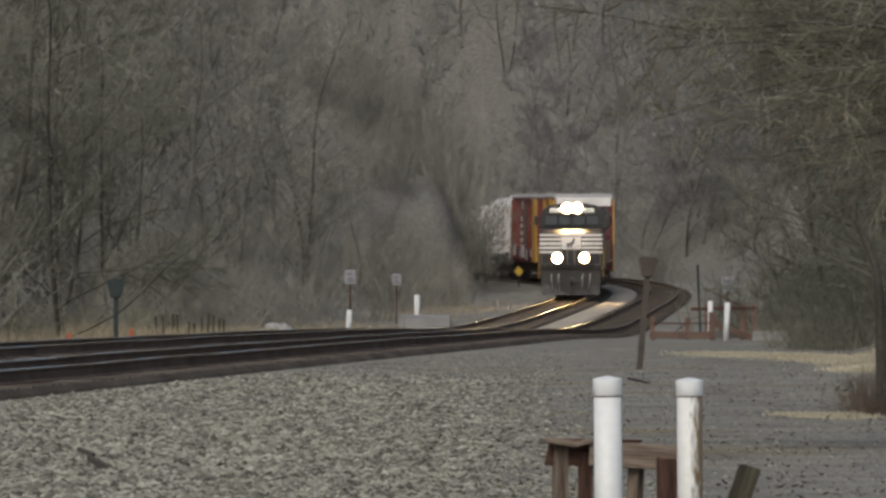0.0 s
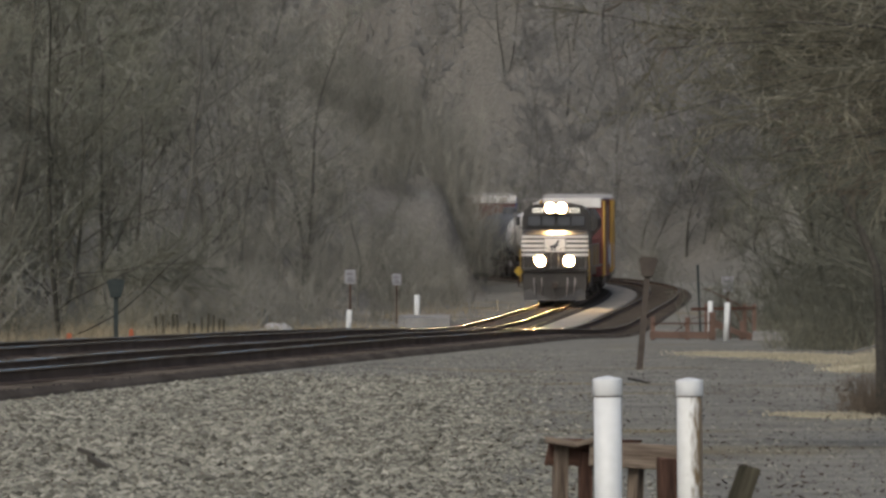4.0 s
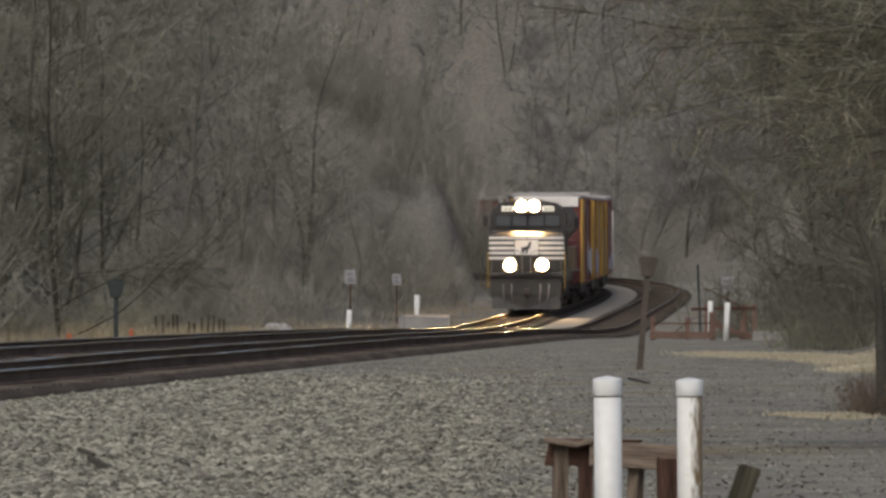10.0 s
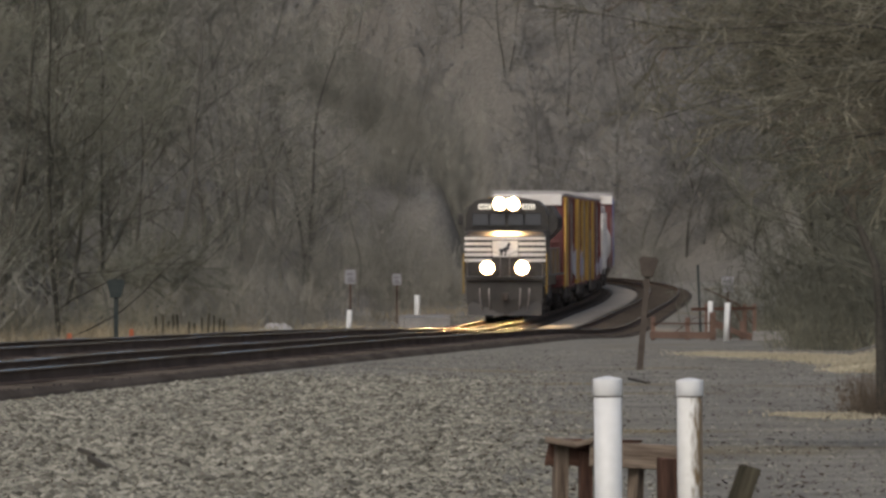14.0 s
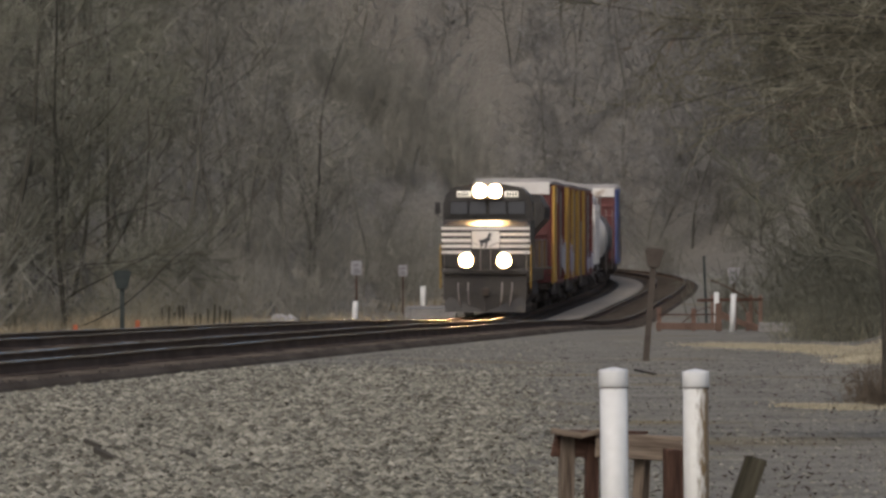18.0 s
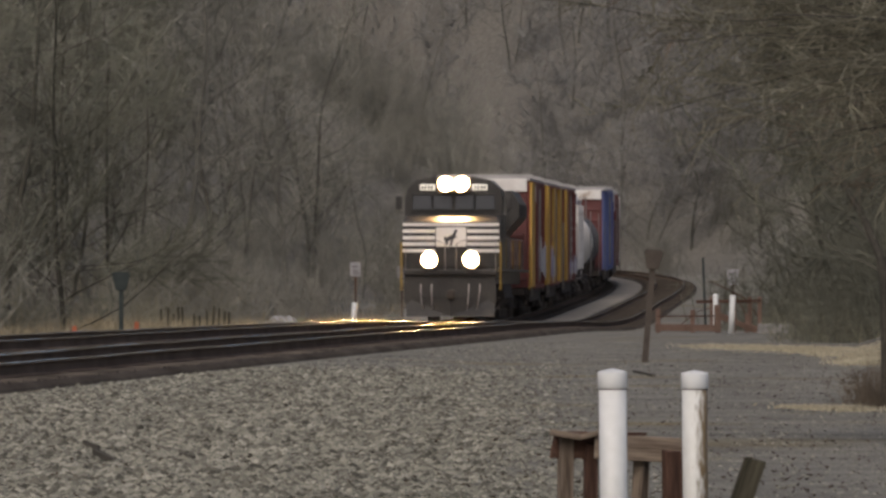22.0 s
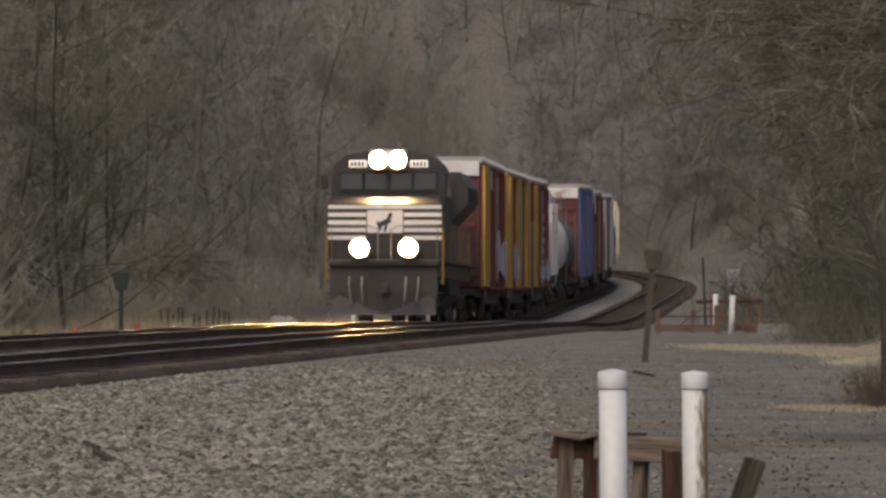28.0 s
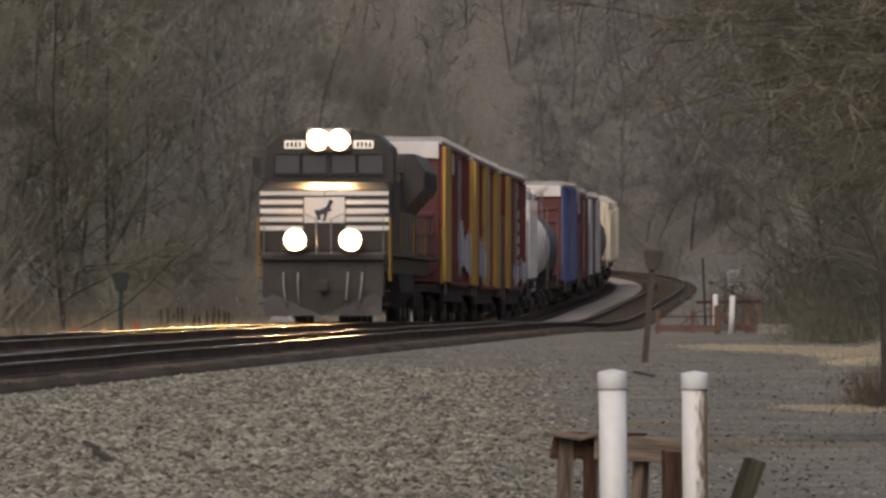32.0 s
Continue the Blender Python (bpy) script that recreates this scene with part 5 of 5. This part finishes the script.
# the old tree whose boughs hang over the yard, and its neighbours
def leaning_tree(x, y):
    """A dark tree that rises straight, then bends over the yard."""
    rng = np.random.default_rng(31)
    wood, crown = ([], []), ([], [])
    line = [np.array(p) for p in ((0, 0, -0.4), (0, 0, 0.5), (-0.02, 0, 1.2), (-0.06, 0.05, 1.6), (-0.22, 0.2, 2.0), (-0.5, 0.4, 2.5), (-0.68, 0.55, 2.75), (-0.8, 0.65, 3.0))]
    limb(wood, line, 0.075, 0.012, 9)
    for i in range(14):
        s = line[4 + i % 4]
        br = grow(rng, s, (rng.normal(0.1, 0.7), rng.normal(0, 0.6), rng.uniform(0.1, 0.9)), rng.uniform(0.5, 1.1), 6, 0.16, -0.01)
        limb(crown, br, 0.01, 0.005, 4)
        for _ in range(26):
            m = int(rng.integers(1, 6))
            d = br[m] - br[m - 1] + rng.normal(0, 0.35, 3)
            limb(crown, grow(rng, br[m], d / np.linalg.norm(d), rng.uniform(0.25, 0.9), 3, 0.22, -0.03), 0.006, 0.0025, 3)
    tree = thing("leaning_tree", pose(x, y, ground_z(x, y)), "dark leafless tree leaning over the edge of the gravel yard", "tree", "bare winter trees")
    t, c = raw("trunk", *wood, M_BARK_DARK), raw("crown", *crown, M_TWIG_DARK)
    t.parent = c.parent = tree


leaning_tree(4.76, 78.5)
low_bush = thicket("bush", 29, 0.68, "low brown brushwood at the foot of the leaning tree", 34, M_TWIG_BROWN, 0.13, 0.005, 0.16)
low_bush.matrix_basis = pose(4.78, 79.5, ground_z(4.78, 79.5))
for bx, by, turn in ((4.72, 78.6, 120), (4.68, 77.5, 220), (4.98, 81.0, 300), (4.58, 79.8, 40)):
    copy_thing(low_bush, pose(bx, by, ground_z(bx, by), 0, 0, turn))


def overhanging_tree(seed, x, y, label, reach, material, side=math.pi, limbs=34, subs=11, twigs=13, span=(2.6, 5.2), mains=(), bent=False):
    """A tree out of the yard's side whose long boughs arch and droop over the yard."""
    rng = np.random.default_rng(seed)
    wood, crown = ([], []), ([], [])
    trunk = grow(rng, (0, 0, -0.4), (-0.05, 0, 1), 7.5, 10, 0.06, 0.03)
    limb(wood, trunk, 0.16, 0.06, 8)
    for z, fall in mains:
        br = grow(rng, (0, 0, z), (math.cos(side), 0, fall), reach * 0.66, 14, 0.2, 0.0)
        br = [np.array((p[0], p[1], z + fall * abs(p[0]) + (p[2] - z - fall * abs(p[0])) * 0.4)) for p in br]
        limb(wood, br, 0.026, 0.007, 6)
    for i in range(limbs):
        z = rng.uniform(*span)
        k = min(int((z + 0.4) / 0.75), 9)
        s = trunk[k] + (trunk[k + 1] - trunk[k]) * ((z + 0.4) / 0.75 - k)
        up = (z - span[0]) / (span[1] - span[0])
        az = side + rng.normal(0, 0.4)
        br = grow(rng, s, (math.cos(az), math.sin(az), rng.uniform(-0.12, 0.14)), reach * (0.45 + 0.5 * up) * rng.uniform(0.65, 1.1), 9, 0.16, 0.0)
        br = [np.array((p[0], p[1], s[2] + (p[2] - s[2]) * 0.55)) for p in br]
        limb(wood, br, 0.012, 0.004, 5)
        for j in range(subs):
            v = 0.15 + 0.83 * (j + rng.uniform(0, 0.9)) / subs
            m = min(int(v * 9), 8)
            q = br[m] + (br[m + 1] - br[m]) * (v * 9 - m)
            d = (br[m + 1] - br[m]) / np.linalg.norm(br[m + 1] - br[m]) + rng.normal(0, 0.48, 3)
            sb = grow(rng, q, d / np.linalg.norm(d), rng.uniform(0.4, 1.2), 4, 0.26, 0.0)
            sb = [np.array((p[0], p[1], q[2] + (p[2] - q[2]) * 0.65)) for p in sb]
            limb(crown, sb, 0.0058, 0.003, 3)
            for _ in range(twigs):
                m2 = int(rng.integers(0, 4))
                q2 = sb[m2] + (sb[m2 + 1] - sb[m2]) * rng.uniform(0, 1)
                d2 = (sb[m2 + 1] - sb[m2]) / np.linalg.norm(sb[m2 + 1] - sb[m2]) + rng.normal(0, 0.5, 3)
                if bent:
                    limb(crown, grow(rng, q2, d2 / np.linalg.norm(d2), rng.uniform(0.12, 0.5), 2, 0.3, 0.0), 0.0048, 0.002, 3)
                else:
                    spike(crown, q2, q2 + d2 / np.linalg.norm(d2) * rng.uniform(0.15, 0.5), 0.006)
    tree = thing("overhanging_tree", pose(x, y, ground_z(x, y)), label, "tree", "bare winter trees")
    t, c = raw("trunk", *wood, M_BARK_DARK), raw("crown", *crown, material)
    t.parent = c.parent = tree


overhanging_tree(51, 6.6, 62, "tree with pale tangled twigs drooping over the yard", 6.4, M_TWIG_PALE, limbs=56, subs=12, twigs=16, span=(2.85, 4.3), mains=((2.95, -0.02), (4.4, -0.16), (3.3, 0.02)), bent=True)
overhanging_tree(52, 7.4, 74, "tree with tan arching twigs beside the yard", 6.6, M_TWIG_BROWN, limbs=40, span=(2.9, 4.9))
overhanging_tree(53, 8.6, 92, "tree with pale brown boughs at the yard's edge", 5.2, M_TWIG_DARK, limbs=36)
overhanging_tree(54, -10.6, 139, "dark tree whose thin boughs reach out of the woods", 4.6, M_TWIG_DARK, 0.0, 12, 5, 5, (3.0, 6.5))
overhanging_tree(55, -12.4, 163, "dark-limbed tree at the front of the woods", 5.0, M_TWIG_DARK, 0.2, 12, 5, 5, (3.0, 6.5))


# ---- gravel, grass ----
def gravel():
    """Loose angular stones on the yard, thinning out with distance."""
    rng = np.random.default_rng(5)
    n = 128000
    y = 43 + (rng.random(n) ** 1.35) * 98
    x = (rng.random(n) * 2 - 1) * (0.0625 * y + 0.4)
    cx = TRACK_X(y)
    keep = x > cx + SPACING + 1.62 + rng.random(n) * 0.3
    worn = smooth(-1.5, 1.5, x - 0.008 * y)
    worn = np.maximum(worn, 0.9 * smooth(92, 112, y))
    keep &= rng.random(n) > 0.82 * worn
    x, y, worn = x[keep], y[keep], worn[keep]
    n = len(x)
    s = (0.024 + 0.03 * rng.random(n) ** 2) * (1 - 0.62 * worn)
    z = land(x, y) + s * 0.12
    octa = np.array([(1, 0, 0), (0, 1, 0), (-1, 0, 0), (0, -1, 0), (0, 0, 0.75)])
    v = octa[None] * (1 + rng.normal(0, 0.22, (n, 5, 1))) + rng.normal(0, 0.13, (n, 5, 3))
    th = rng.random(n) * math.tau
    c, sn = np.cos(th)[:, None], np.sin(th)[:, None]
    v = np.stack([v[..., 0] * c - v[..., 1] * sn, v[..., 0] * sn + v[..., 1] * c, v[..., 2]], -1) * (s[:, None, None] * np.array((1.3, 1.0, 0.85)))
    v += np.stack([x, y, z], -1)[:, None]
    tri = np.array([(0, 1, 4), (1, 2, 4), (2, 3, 4), (3, 0, 4)])
    f = (np.arange(n) * 5)[:, None, None] + tri[None]
    ob = raw("gravel", v.reshape(-1, 3).tolist(), f.reshape(-1, 3).tolist(), M_STONE)
    tagged(ob, "loose grey and tan gravel stones on the yard", "gravel", kind="stuff")


gravel()


def litter():
    """Dark dead leaves and bits of bark strewn over the gravel."""
    rng = np.random.default_rng(15)
    n = 2600
    y = 44 + rng.random(n) ** 1.3 * 80
    x = (rng.random(n) * 2 - 1) * (0.0625 * y + 0.3)
    ok = x > TRACK_X(y) + SPACING + 2.0
    x, y = x[ok], y[ok]
    z = land(x, y) + 0.03
    verts, faces = [], []
    for i in range(len(x)):
        s, t = 0.009 + 0.03 * rng.random() ** 2.5, rng.uniform(0, math.tau)
        tilt = rng.uniform(-0.6, 0.6)
        b = len(verts)
        for k, r in enumerate((1.0, 0.45, 1.0, 0.45)):
            a = t + k * math.pi / 2
            verts.append((x[i] + s * r * math.cos(a), y[i] + s * r * math.sin(a), z[i] + s * r * math.cos(a) * tilt + 0.004))
        verts.append((x[i], y[i], z[i] - 0.012))
        faces += [(b, b + 1, b + 2, b + 3), (b, b + 4, b + 1), (b + 1, b + 4, b + 2), (b + 2, b + 4, b + 3), (b + 3, b + 4, b)]
    tagged(raw("dead_leaves", verts, faces, M_LEAF), "dark dead leaves scattered on the gravel", "leaves", kind="stuff")


litter()


def grass(name, seed, spots, label, material):
    """Dry blades in tufts. spots: x, y, spread x, spread y, blades, height."""
    rng = np.random.default_rng(seed)
    verts, faces = [], []
    for cx, cy, sx, sy, n, h in spots:
        x, y = rng.normal(cx, sx, n), rng.normal(cy, sy, n)
        z = land(x, y)
        hh = h * rng.uniform(0.4, 1.1, n)
        dx, dy = rng.normal(0, 0.35, n) * hh, rng.normal(0, 0.35, n) * hh
        w = rng.uniform(0.006, 0.014, n)
        for i in range(n):
            b = len(verts)
            verts += [(x[i] - w[i], y[i], z[i] - 0.03), (x[i] + w[i], y[i], z[i] - 0.03), (x[i] + dx[i] * 0.4 + w[i] * 0.8, y[i] + dy[i] * 0.4, z[i] + hh[i] * 0.6), (x[i] + dx[i] * 0.4 - w[i] * 0.8, y[i] + dy[i] * 0.4, z[i] + hh[i] * 0.6), (x[i] + dx[i], y[i] + dy[i], z[i] + hh[i])]
            faces += [(b, b + 1, b + 2, b + 3), (b + 3, b + 2, b + 4)]
    ob = raw(name, verts, faces, material)
    tagged(ob, label, "grass", kind="stuff")


grass("dry_grass", 6, [(-9.8, 165, 1.2, 9, 900, 0.5), (-8.9, 185, 1.2, 9, 1500, 0.6), (-7.3, 190, 0.9, 4, 1800, 0.5), (-6.2, 196, 0.8, 4, 1500, 0.5), (-8.0, 205, 1.2, 9, 1200, 0.6), (-6.5, 235, 1.5, 12, 900, 0.5), (-4.5, 270, 1.5, 12, 700, 0.4), (-1.5, 322, 1.6, 9, 250, 0.3), (0.2, 348, 1.6, 10, 250, 0.3)],
      "straw-coloured grass along the wooded bank", M_STRAW)
grass("yard_grass", 7, [(4.9, 131, 0.35, 1.8, 900, 0.03), (5.45, 129, 0.35, 2.0, 1400, 0.035), (6.1, 126.5, 0.35, 2.0, 1700, 0.04), (6.7, 123.5, 0.35, 2.4, 2000, 0.045), (6.75, 114, 0.3, 2.2, 1800, 0.05), (6.3, 110, 0.22, 1.2, 900, 0.045), (3.85, 78.0, 0.16, 0.5, 350, 0.03), (4.1, 77.4, 0.18, 0.5, 450, 0.035), (4.35, 77, 0.12, 0.5, 250, 0.05)],
      "short pale straw-coloured grass at the yard's edge", M_STRAW_PALE)


motions()
